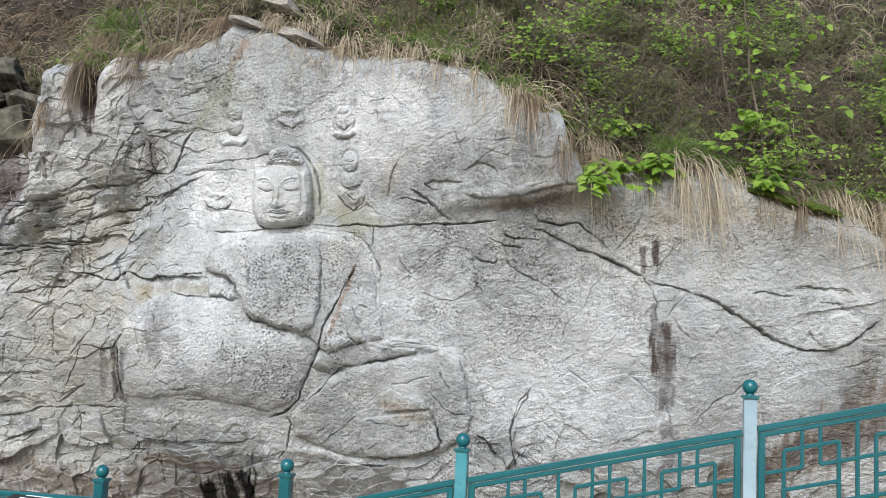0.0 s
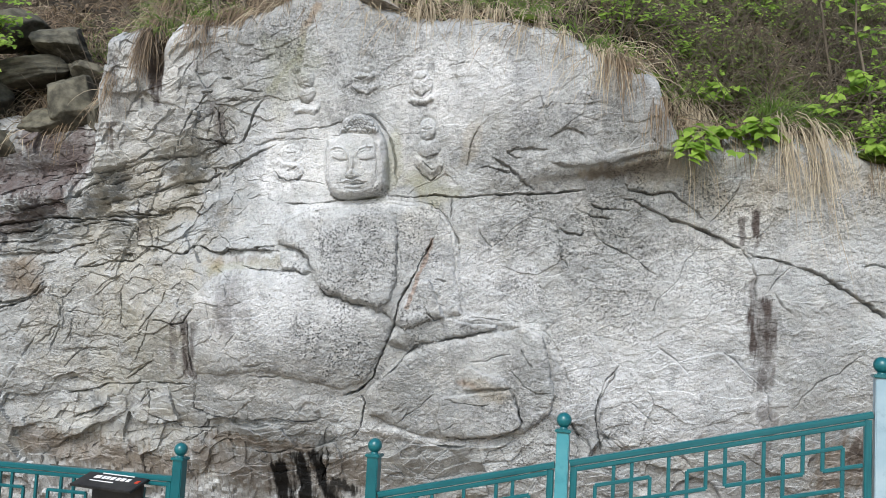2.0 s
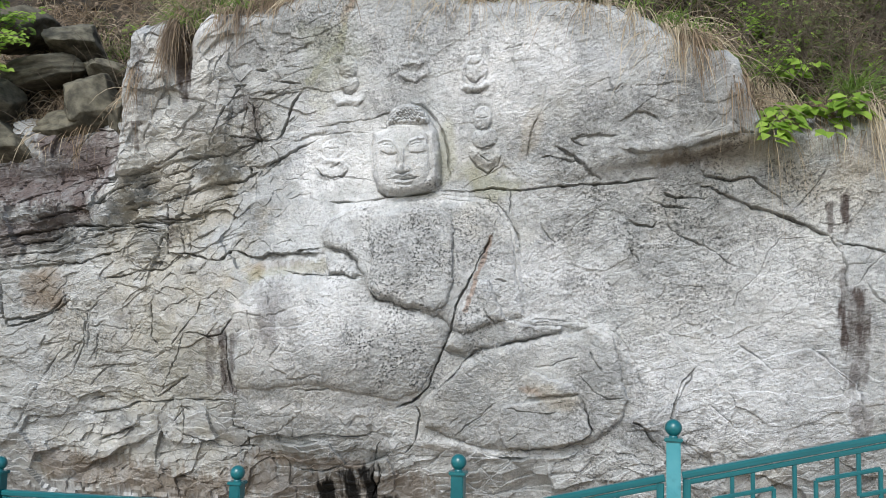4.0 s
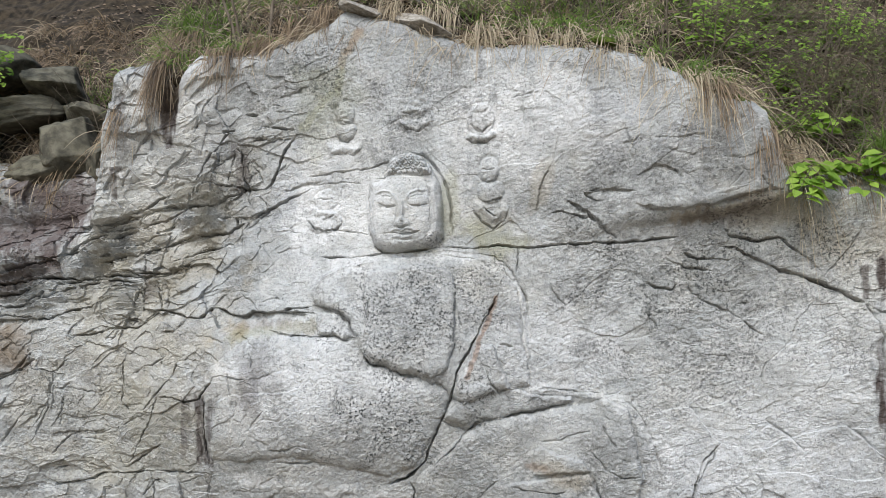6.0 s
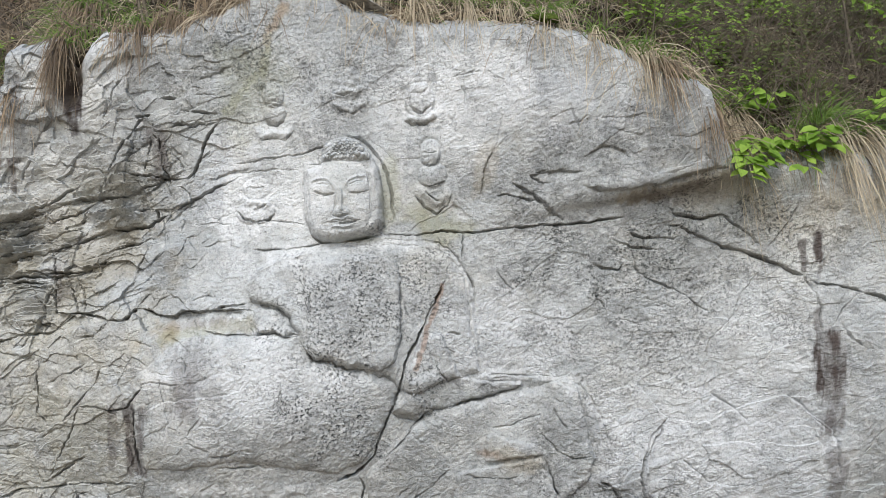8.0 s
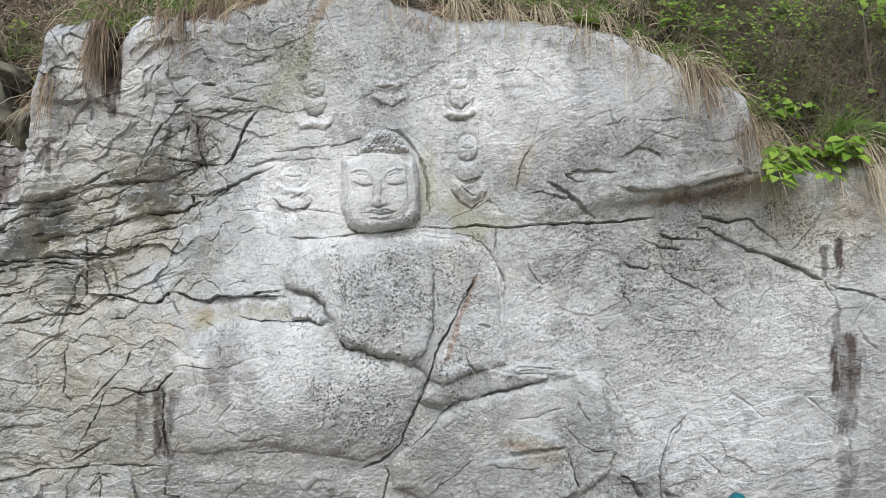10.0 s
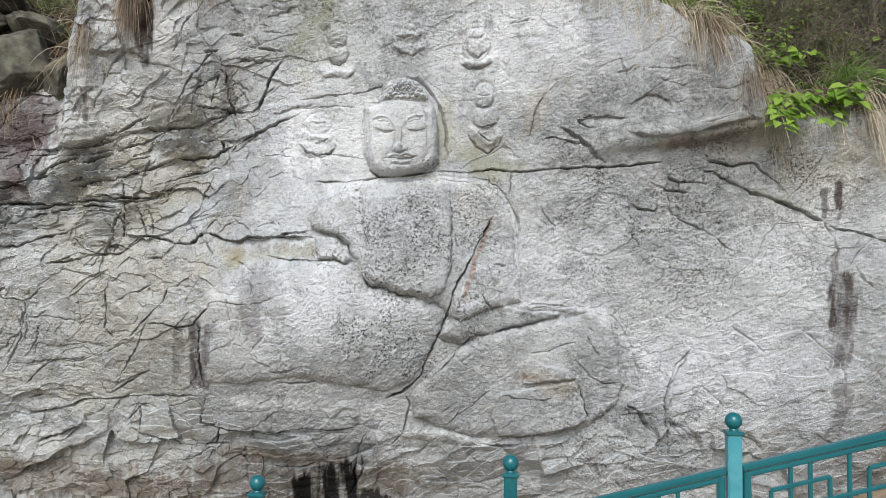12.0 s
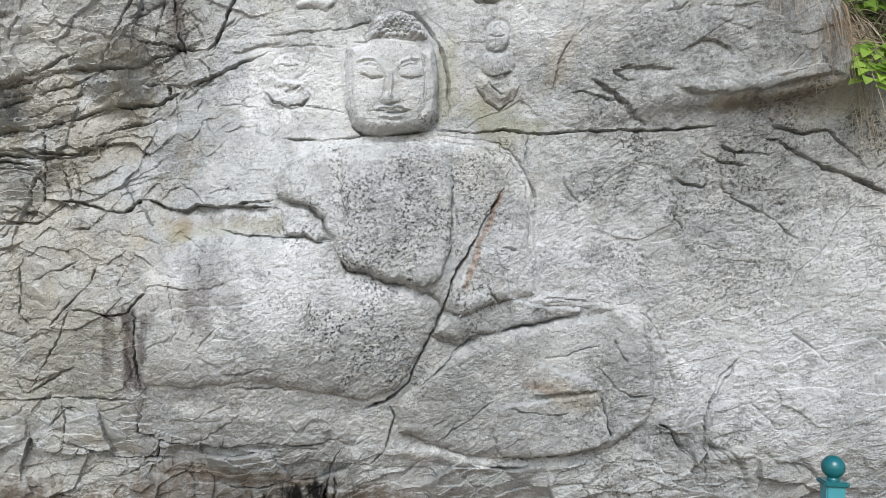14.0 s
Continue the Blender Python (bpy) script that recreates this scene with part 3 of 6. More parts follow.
ridge([(-1.92, 2.95), (-1.85, 2.97), (-1.79, 2.96), (-1.74, 2.91), (-1.71, 2.84)], 0.010, 0.015)
ridge([(-1.66, 2.89), (-1.62, 2.95), (-1.56, 2.98), (-1.49, 2.98)], 0.010, 0.015)
crack([(-1.90, 2.92), (-1.83, 2.93), (-1.77, 2.91)], 0.014, 0.012)
crack([(-1.62, 2.91), (-1.56, 2.94), (-1.50, 2.94)], 0.014, 0.012)
ridge([(-1.69, 2.90), (-1.68, 2.81), (-1.68, 2.71)], 0.013, 0.024)
mound(-1.68, 2.71, 0.072, 0.046, 0, 0.028, 0.8)
crack([(-1.74, 2.68), (-1.68, 2.67), (-1.62, 2.69)], 0.010, 0.014)
crack([(-1.72, 2.84), (-1.72, 2.75), (-1.74, 2.70)], 0.009, 0.012)
ridge([(-1.78, 2.64), (-1.72, 2.66), (-1.67, 2.65), (-1.63, 2.67), (-1.56, 2.65)], 0.009, 0.016)
ridge([(-1.75, 2.60), (-1.67, 2.59), (-1.59, 2.61)], 0.010, 0.016)
crack([(-1.80, 2.63), (-1.74, 2.63), (-1.67, 2.62), (-1.60, 2.63), (-1.53, 2.65)], 0.011, 0.022)
crack([(-1.73, 2.57), (-1.67, 2.57), (-1.59, 2.58)], 0.014, 0.010)
mound(-1.66, 2.54, 0.113, 0.048, 0, 0.014, 0.8)
mound(-1.83, 2.73, 0.100, 0.106, 0, 0.012, 0.8)
mound(-1.53, 2.74, 0.102, 0.108, 0, 0.012, 0.8)
# five small seated figures
boss(-2.20, 3.65, 0.085, 0.101, 0.032)
boss(-2.19, 3.51, 0.090, 0.076, 0.028)
crack([(-2.26, 3.58), (-2.20, 3.56), (-2.13, 3.57)], 0.016, 0.03)
crack([(-2.29, 3.48), (-2.23, 3.42), (-2.16, 3.41), (-2.11, 3.46)], 0.020, 0.035)
ridge([(-2.35, 3.41), (-2.30, 3.33), (-2.20, 3.35), (-2.11, 3.33), (-2.06, 3.40)], 0.03, 0.032)
crack([(-2.36, 3.37), (-2.29, 3.30), (-2.20, 3.31), (-2.11, 3.29), (-2.05, 3.36)], 0.014, 0.02)
boss(-1.60, 3.76, 0.070, 0.078, 0.014)
boss(-1.61, 3.66, 0.090, 0.074, 0.014)
ridge([(-1.75, 3.63), (-1.67, 3.65), (-1.56, 3.63), (-1.49, 3.68)], 0.024, 0.028)
crack([(-1.73, 3.65), (-1.65, 3.62), (-1.56, 3.64)], 0.012, 0.022)
ridge([(-1.75, 3.60), (-1.70, 3.54), (-1.59, 3.51), (-1.50, 3.54), (-1.47, 3.62)], 0.03, 0.03)
crack([(-1.74, 3.56), (-1.67, 3.50), (-1.56, 3.48), (-1.48, 3.53)], 0.014, 0.02)
boss(-1.08, 3.67, 0.069, 0.064, 0.014)
boss(-1.07, 3.56, 0.114, 0.126, 0.035)
crack([(-1.17, 3.53), (-1.11, 3.49), (-1.05, 3.47), (-0.97, 3.52)], 0.018, 0.04)
ridge([(-1.18, 3.45), (-1.10, 3.42), (-1.00, 3.43), (-0.93, 3.47)], 0.032, 0.042)
crack([(-1.19, 3.42), (-1.12, 3.38), (-1.01, 3.39), (-0.92, 3.44)], 0.015, 0.03)
crack([(-1.18, 3.53), (-1.14, 3.61), (-1.09, 3.65)], 0.01, 0.014)
crack([(-0.76, 3.65), (-0.72, 3.56), (-0.71, 3.48)], 0.009, 0.014)
boss(-0.99, 3.16, 0.079, 0.103, 0.035)
crack([(-1.05, 3.09), (-1.00, 3.06), (-0.93, 3.08)], 0.012, 0.03)
crack([(-1.04, 3.16), (-0.94, 3.16)], 0.008, 0.014)
boss(-0.97, 2.99, 0.110, 0.091, 0.025)
crack([(-1.06, 2.93), (-1.01, 2.90), (-0.94, 2.91), (-0.88, 2.94)], 0.014, 0.035)
ridge([(-1.08, 2.88), (-1.01, 2.82), (-0.93, 2.77), (-0.87, 2.82), (-0.84, 2.87)], 0.032, 0.035)
crack([(-1.04, 2.87), (-0.96, 2.81), (-0.91, 2.78)], 0.012, 0.03)
crack([(-1.11, 2.85), (-1.03, 2.75), (-0.93, 2.69), (-0.85, 2.75), (-0.82, 2.85)], 0.016, 0.03)
boss(-2.34, 3.06, 0.068, 0.079, 0.010)
boss(-2.34, 2.94, 0.112, 0.086, 0.013)
crack([(-2.41, 2.94), (-2.34, 2.94), (-2.29, 2.95)], 0.009, 0.014)
ridge([(-2.47, 2.85), (-2.41, 2.83), (-2.35, 2.84), (-2.27, 2.81), (-2.22, 2.83)], 0.025, 0.03)
boss(-2.35, 2.75, 0.154, 0.095, 0.028)
crack([(-2.50, 2.76), (-2.44, 2.69), (-2.34, 2.67), (-2.24, 2.69), (-2.19, 2.75)], 0.020, 0.045)
crack([(-2.36, 2.76), (-2.30, 2.79), (-2.25, 2.81)], 0.014, 0.025)
# long joints across the face
crack([(-2.37, 2.44), (-2.14, 2.44), (-1.96, 2.47), (-1.84, 2.49)], 0.012, 0.04)
crack([(-1.35, 2.55), (-1.05, 2.55), (-0.86, 2.56), (-0.64, 2.55), (-0.35, 2.57)], 0.012, 0.05)
crack([(-0.45, 2.57), (-0.35, 2.58), (-0.14, 2.59), (0.18, 2.58), (0.47, 2.63)], 0.016, 0.08)
crack([(-2.23, 2.68), (-2.07, 2.66), (-1.96, 2.64)], 0.010, 0.025)
crack([(-2.50, 3.13), (-2.23, 3.16), (-2.00, 3.19), (-1.87, 3.23), (-1.74, 3.26)], 0.010, 0.030)
crack([(-2.54, 3.06), (-2.36, 3.07), (-2.14, 3.08), (-2.00, 3.06)], 0.008, 0.015)
crack([(-0.72, 2.57), (-0.73, 2.46), (-0.75, 2.35)], 0.012, 0.03)
crack([(-0.46, 3.45), (-0.46, 3.33), (-0.50, 3.19), (-0.56, 3.07), (-0.59, 2.95), (-0.62, 2.76)], 0.011, 0.022)
# joints and broken edges of the open face
crack([(0.76, 2.57), (0.88, 2.56), (0.99, 2.50), (1.10, 2.45), (1.23, 2.38), (1.40, 2.33)], 0.011, 0.05)
crack([(1.36, 2.34), (1.53, 2.28), (1.69, 2.21), (1.84, 2.14)], 0.018, 0.09)
crack([(1.81, 2.16), (1.89, 2.06), (1.94, 1.91), (1.97, 1.67)], 0.010, 0.03)
ledge([(0.88, 2.56), (1.10, 2.45), (1.40, 2.33), (1.69, 2.21), (1.86, 2.12)], 0.045, 0.09, 1)
crack([(0.78, 2.70), (0.87, 2.63), (1.05, 2.60), (1.21, 2.63), (1.29, 2.56), (1.38, 2.48), (1.50, 2.37)], 0.012, 0.045)
ledge([(0.83, 2.66), (1.05, 2.60), (1.21, 2.62)], 0.03, 0.05, 1)
crack([(0.51, 2.50), (0.64, 2.47), (0.77, 2.47), (0.89, 2.48)], 0.012, 0.045)
crack([(0.41, 2.45), (0.55, 2.40), (0.75, 2.38)], 0.011, 0.035)
crack([(0.25, 2.28), (0.35, 2.25), (0.45, 2.23), (0.49, 2.27)], 0.012, 0.04)
ledge([(0.23, 2.31), (0.35, 2.26), (0.45, 2.23)], 0.03, 0.05, 1)
crack([(0.56, 2.30), (0.61, 2.20), (0.74, 2.13), (0.87, 2.08), (1.00, 2.00), (1.13, 1.91)], 0.010, 0.03)
crack([(0.27, 2.10), (0.31, 2.02), (0.37, 1.94)], 0.010, 0.02)
crack([(1.49, 2.16), (1.41, 2.07), (1.34, 1.97), (1.32, 1.88)], 0.012, 0.04)
crack([(1.32, 1.88), (1.26, 1.77), (1.17, 1.68), (1.13, 1.51)], 0.010, 0.02)
crack([(1.78, 2.78), (1.75, 2.66), (1.69, 2.55), (1.59, 2.43), (1.53, 2.33)], 0.009, 0.025)
crack([(2.11, 1.79), (2.19, 1.67), (2.26, 1.60)], 0.009, 0.02)
crack([(1.88, 2.10), (2.08, 2.08), (2.27, 2.02)], 0.012, 0.05)
crack([(2.25, 2.02), (2.47, 1.94), (2.68, 1.81), (2.89, 1.68), (3.02, 1.61)], 0.022, 0.09)
crack([(2.99, 1.63), (3.24, 1.55), (3.48, 1.53), (3.63, 1.62), (3.73, 1.72), (3.81, 1.80), (3.88, 1.87)], 0.013, 0.06)
ledge([(2.25, 2.02), (2.47, 1.94), (2.68, 1.81), (2.89, 1.68), (3.24, 1.55), (3.48, 1.53), (3.65, 1.64)], 0.05, 0.09, 1)
crack([(2.76, 2.03), (2.88, 2.06), (3.00, 2.03), (3.10, 2.02)], 0.012, 0.04)
crack([(3.09, 2.12), (3.23, 2.12), (3.37, 2.10), (3.50, 2.10), (3.60, 2.04)], 0.012, 0.04)
ledge([(3.09, 2.11), (3.32, 2.11), (3.56, 2.07)], 0.035, 0.06, 1)
crack([(3.33, 1.98), (3.47, 1.96), (3.57, 1.90)], 0.010, 0.03)
plateau([(3.36, 1.73), (3.44, 1.85), (3.57, 1.89), (3.72, 1.82), (3.75, 1.72), (3.63, 1.63), (3.47, 1.55), (3.40, 1.60)], 0.03, 0.03)
crack([(3.61, 1.41), (3.72, 1.43), (3.83, 1.50)], 0.009, 0.02)
crack([(1.18, 1.27), (1.29, 1.22), (1.40, 1.13), (1.48, 1.02)], 0.009, 0.02)
ledge([(1.11, 1.15), (1.21, 1.23), (1.31, 1.19), (1.48, 1.03)], 0.03, 0.06, -1)
crack([(1.74, 1.26), (1.85, 1.19), (1.99, 1.03), (2.08, 0.96)], 0.009, 0.02)
ledge([(1.74, 1.25), (1.98, 1.06), (2.11, 0.95), (2.12, 0.83)], 0.05, 0.08, -1)
crack([(2.12, 0.96), (2.17, 0.81), (2.21, 0.59)], 0.011, 0.035)
crack([(2.34, 0.72), (2.42, 0.90), (2.55, 1.05), (2.69, 1.13), (2.77, 1.24), (2.91, 1.38)], 0.010, 0.03)
crack([(0.88, 1.07), (0.78, 0.92), (0.71, 0.73), (0.70, 0.58)], 0.012, 0.05)
crack([(2.12, 1.75), (2.20, 1.65), (2.27, 1.60)], 0.009, 0.018)
crack([(0.88, 1.10), (0.84, 0.95), (0.78, 0.83), (0.72, 0.72), (0.71, 0.57), (0.77, 0.31), (0.82, 0.08)], 0.014, 0.06)
crack([(0.36, 0.56), (0.49, 0.50), (0.54, 0.39), (0.65, 0.30)], 0.013, 0.05)
ledge([(0.37, 0.57), (0.51, 0.50), (0.57, 0.39), (0.69, 0.30)], 0.05, 0.06, 1)
ledge([(0.75, 0.44), (0.91, 0.38), (1.07, 0.27), (1.12, 0.14)], 0.05, 0.07, 1)
# the overhanging slab
crack([(-0.39, 2.90), (-0.28, 2.85), (-0.19, 2.78), (-0.11, 2.72), (-0.00, 2.62)], 0.018, 0.05)
crack([(-0.50, 2.82), (-0.34, 2.80), (-0.20, 2.77)], 0.013, 0.045)
crack([(-0.26, 2.96), (-0.19, 2.90), (-0.11, 2.87)], 0.011, 0.035)
crack([(-0.21, 2.97), (-0.02, 2.96), (0.11, 2.94)], 0.013, 0.045)
ledge([(-0.39, 2.90), (-0.20, 2.79), (-0.01, 2.62)], 0.05, 0.05, 1)
ledge([(-0.27, 2.96), (-0.02, 2.96), (0.10, 2.94)], 0.05, 0.05, 1)
ledge([(0.14, 3.08), (0.23, 3.11), (0.29, 3.12), (0.38, 3.07), (0.44, 3.02)], 0.06, 0.06, 1)
ledge([(0.27, 3.24), (0.38, 3.21), (0.50, 3.17), (0.53, 3.22)], 0.03, 0.05, 1)
ledge([(0.69, 3.17), (0.85, 3.15), (1.80, 3.56)], 0.03, 0.04, 1)
crack([(0.95, 3.05), (1.00, 2.98), (1.05, 2.94), (1.15, 2.94)], 0.011, 0.035)
ledge([(0.10, 2.86), (0.26, 2.82), (0.51, 2.82), (0.64, 2.83), (0.73, 2.87), (0.90, 2.91), (1.04, 2.94), (1.17, 2.93)], 0.11, 0.10, 1)
ledge([(0.18, 3.33), (0.34, 3.31), (0.49, 3.32), (0.64, 3.30)], 0.025, 0.05, 1)
ledge([(0.80, 3.30), (12.18, 9.97), (12.51, 9.86)], 0.04, 0.05, 1)
crack([(-0.84, 3.72), (-0.73, 3.73), (-0.61, 3.75)], 0.008, 0.015)
# dark fissures between thin beds
crack([(-4.46, 2.71), (-4.33, 2.76), (-4.18, 2.83), (-4.00, 2.90), (-3.88, 2.98), (-3.79, 3.03)], 0.013, 0.06)
crack([(-4.28, 2.77), (-4.09, 2.83), (-3.90, 2.89), (-3.79, 2.92)], 0.013, 0.05)
crack([(-3.83, 2.91), (-3.63, 2.92), (-3.41, 2.93)], 0.022, 0.10)
crack([(-3.43, 2.93), (-3.29, 2.97), (-3.13, 3.01)], 0.012, 0.05)
ledge([(-3.90, 2.89), (-3.63, 2.92), (-3.40, 2.93), (-3.26, 2.98)], 0.06, 0.07, 1)
crack([(-4.47, 2.58), (-4.26, 2.67), (-4.06, 2.73), (-3.91, 2.78), (-3.73, 2.84), (-3.64, 2.89)], 0.013, 0.06)
ledge([(-4.47, 2.58), (-4.26, 2.67), (-4.06, 2.73), (-3.73, 2.84)], 0.05, 0.06, 1)
crack([(-4.25, 2.53), (-4.03, 2.61), (-3.78, 2.70)], 0.012, 0.05)
crack([(-4.00, 2.51), (-3.82, 2.57), (-3.65, 2.62), (-3.51, 2.66)], 0.014, 0.06)
crack([(-3.53, 2.66), (-3.33, 2.66), (-3.18, 2.67), (-3.11, 2.73), (-3.04, 2.78)], 0.020, 0.10)
crack([(-3.05, 2.77), (-2.96, 2.83), (-2.84, 2.88), (-2.68, 2.95), (-2.45, 3.03)], 0.012, 0.06)
ledge([(-3.78, 2.58), (-3.51, 2.66), (-3.33, 2.66), (-3.18, 2.67)], 0.07, 0.08, 1)
crack([(-3.36, 2.81), (-3.17, 2.80), (-3.05, 2.79)], 0.013, 0.05)
crack([(-3.16, 2.79), (-3.14, 2.72)], 0.030, 0.09)
crack([(-4.48, 2.42), (-4.29, 2.46), (-4.05, 2.50), (-3.86, 2.55)], 0.011, 0.05)
ledge([(-4.48, 2.42), (-4.29, 2.46), (-4.05, 2.50)], 0.04, 0.05, 1)
crack([(-3.76, 2.43), (-3.66, 2.45), (-3.52, 2.49), (-3.32, 2.54)], 0.011, 0.045)
crack([(-4.23, 2.34), (-4.09, 2.33), (-3.90, 2.31), (-3.71, 2.34)], 0.020, 0.09)
crack([(-3.73, 2.34), (-3.64, 2.38), (-3.57, 2.41)], 0.013, 0.05)
crack([(-4.05, 2.28), (-3.85, 2.29), (-3.68, 2.35)], 0.012, 0.05)
crack([(-4.48, 2.25), (-4.25, 2.25), (-4.08, 2.24)], 0.014, 0.07)
crack([(-4.47, 2.16), (-4.28, 2.20), (-4.05, 2.21)], 0.012, 0.05)
crack([(-4.00, 2.51), (-4.00, 2.37), (-4.00, 2.23), (-3.98, 2.05), (-3.95, 1.95)], 0.012, 0.05)
crack([(-4.11, 2.22), (-4.01, 2.09), (-4.01, 1.96), (-4.09, 1.84)], 0.012, 0.05)
crack([(-3.89, 2.25), (-3.82, 2.09), (-3.77, 1.99)], 0.012, 0.05)
crack([(-3.80, 2.27), (-3.74, 2.13), (-3.72, 2.00)], 0.010, 0.04)
crack([(-3.97, 1.86), (-3.85, 1.98), (-3.73, 1.99), (-3.57, 1.94), (-3.45, 1.91), (-3.37, 1.91)], 0.014, 0.06)
crack([(-3.39, 1.91), (-3.33, 1.96), (-3.30, 2.02)], 0.035, 0.12)
crack([(-3.30, 2.02), (-3.19, 2.00), (-3.14, 1.97), (-3.02, 1.95), (-2.89, 1.97), (-2.70, 1.98), (-2.48, 1.99), (-2.35, 1.98)], 0.016, 0.07)
ledge([(-3.20, 1.99), (-3.02, 1.95), (-2.70, 1.98), (-2.37, 1.98)], 0.10, 0.14, 1)
crack([(-2.90, 3.03), (-2.84, 3.10), (-2.79, 3.21), (-2.75, 3.31), (-2.69, 3.40), (-2.61, 3.50)], 0.018, 0.08)
crack([(-2.84, 3.05), (-2.81, 3.16), (-2.71, 3.26)], 0.014, 0.06)
crack([(-3.03, 3.43), (-2.94, 3.47), (-2.83, 3.44), (-2.69, 3.46), (-2.62, 3.49)], 0.012, 0.05)
crack([(-3.56, 3.10), (-3.50, 3.19), (-3.43, 3.32), (-3.33, 3.42), (-3.26, 3.50), (-3.19, 3.53)], 0.012, 0.06)
crack([(-3.30, 3.53), (-3.18, 3.54)], 0.013, 0.05)
crack([(-3.43, 3.23), (-3.30, 3.29)], 0.010, 0.04)
crack([(-3.48, 3.13), (-3.30, 3.10), (-3.17, 3.07), (-3.05, 3.05), (-2.89, 3.04)], 0.013, 0.06)
crack([(-2.94, 3.58), (-2.80, 3.55), (-2.63, 3.53)], 0.011, 0.045)
crack([(-3.08, 3.67), (-2.97, 3.66)], 0.013, 0.05)
crack([(-3.94, 3.20), (-3.87, 3.17), (-3.71, 3.16), (-3.55, 3.12)], 0.010, 0.04)
crack([(-3.65, 2.94), (-3.60, 3.02), (-3.55, 3.10)], 0.010, 0.03)
crack([(-3.25, 3.12), (-3.22, 3.25), (-3.18, 3.35)], 0.010, 0.03)
crack([(-3.31, 2.19), (-3.29, 2.34), (-3.23, 2.43), (-3.20, 2.53)], 0.010, 0.03)
crack([(-4.18, 3.54), (-4.08, 3.61), (-4.00, 3.66)], 0.009, 0.03)
crack([(-2.82, 2.67), (-2.68, 2.68), (-2.54, 2.65)], 0.009, 0.025)
crack([(-2.96, 2.98), (-2.89, 2.93), (-2.84, 2.83)], 0.010, 0.03)
# beds, joints and ledges towards the foot
crack([(-5.45, 2.30), (-5.19, 2.37), (-4.88, 2.45), (-4.59, 2.52)], 0.018, 0.09)
crack([(-5.81, 2.11), (-5.52, 2.18), (-5.21, 2.23), (-4.91, 2.27), (-4.59, 2.27)], 0.022, 0.12)
crack([(-5.83, 2.03), (-5.52, 2.08), (-5.22, 2.13), (-5.03, 2.22)], 0.016, 0.08)
crack([(-4.89, 2.19), (-4.59, 2.27), (-4.27, 2.30), (-3.93, 2.30)], 0.016, 0.07)
crack([(-5.34, 1.98), (-5.02, 2.07), (-4.71, 2.17), (-4.39, 2.22)], 0.013, 0.06)
crack([(-5.83, 1.94), (-5.46, 1.98), (-5.21, 2.01)], 0.013, 0.06)
crack([(-5.59, 1.86), (-5.28, 1.92), (-4.94, 1.90), (-4.75, 1.96), (-4.45, 2.02)], 0.014, 0.07)
crack([(-4.43, 1.96), (-4.30, 1.87), (-4.16, 1.83), (-4.02, 1.84), (-3.90, 1.91), (-3.77, 1.99)], 0.013, 0.05)
crack([(-4.11, 2.02), (-4.09, 2.11), (-4.04, 2.22)], 0.012, 0.05)
crack([(-4.70, 1.75), (-4.48, 1.77), (-4.25, 1.83), (-4.11, 1.82)], 0.012, 0.05)
crack([(-4.19, 2.14), (-4.09, 2.05), (-4.11, 1.98)], 0.010, 0.04)
mound(-4.27, 2.05, 0.229, 0.178, 0, 0.05, 0.8)
crack([(-4.84, 2.48), (-4.90, 2.60), (-4.84, 2.71), (-4.55, 2.72)], 0.012, 0.05)
crack([(-4.83, 2.43), (-4.60, 2.61), (-4.34, 2.70), (-4.02, 2.76)], 0.014, 0.07)
crack([(-5.79, 1.73), (-5.83, 1.43), (-5.76, 1.32), (-5.47, 1.35), (-5.23, 1.42), (-5.07, 1.60)], 0.020, 0.06)
crack([(-3.56, 1.58), (-3.62, 1.46), (-3.72, 1.34), (-3.83, 1.23), (-3.95, 1.11)], 0.013, 0.05)
crack([(-3.79, 1.23), (-3.88, 1.02), (-4.02, 0.84), (-4.16, 0.59)], 0.010, 0.04)
crack([(-4.16, 1.53), (-4.14, 1.36), (-4.17, 1.19), (-4.07, 1.07)], 0.012, 0.05)
ledge([(-4.26, 0.72), (-4.05, 0.72), (-3.78, 0.83)], 0.06, 0.06, 1)
crack([(-4.26, 0.72), (-4.19, 0.59), (-4.02, 0.69), (-3.78, 0.83)], 0.012, 0.05)
crack([(-4.69, 0.43), (-4.40, 0.52), (-4.04, 0.56), (-3.60, 0.60), (-3.25, 0.61)], 0.012, 0.05)
crack([(-5.00, 0.36), (-4.69, 0.43), (-4.40, 0.50)], 0.011, 0.04)
crack([(-4.90, 0.11), (-4.68, 0.18), (-4.54, 0.24), (-4.70, 0.37)], 0.011, 0.04)
crack([(-3.58, 1.21), (-3.38, 1.24), (-3.21, 1.39)], 0.012, 0.05)
crack([(-3.36, 0.59), (-3.29, 0.48), (-3.34, 0.35), (-3.17, 0.31), (-3.23, 0.11)], 0.013, 0.05)
crack([(-4.00, 0.27), (-3.75, 0.18), (-3.49, 0.12), (-3.08, 0.16)], 0.014, 0.06)
crack([(-3.31, 0.32), (-2.98, 0.29), (-2.67, 0.29), (-2.36, 0.33), (-2.09, 0.32), (-1.87, 0.38)], 0.014, 0.06)
crack([(-2.73, -0.04), (-2.49, -0.05), (-2.30, -0.01), (-2.18, 0.07)], 0.012, 0.05)
crack([(-1.87, 0.30), (-1.93, 0.14), (-1.97, -0.11), (-1.92, -0.33)], 0.016, 0.06)
ledge([(-3.05, 0.29), (-2.67, 0.28), (-2.31, 0.32), (-1.99, 0.29)], 0.06, 0.06, 1)
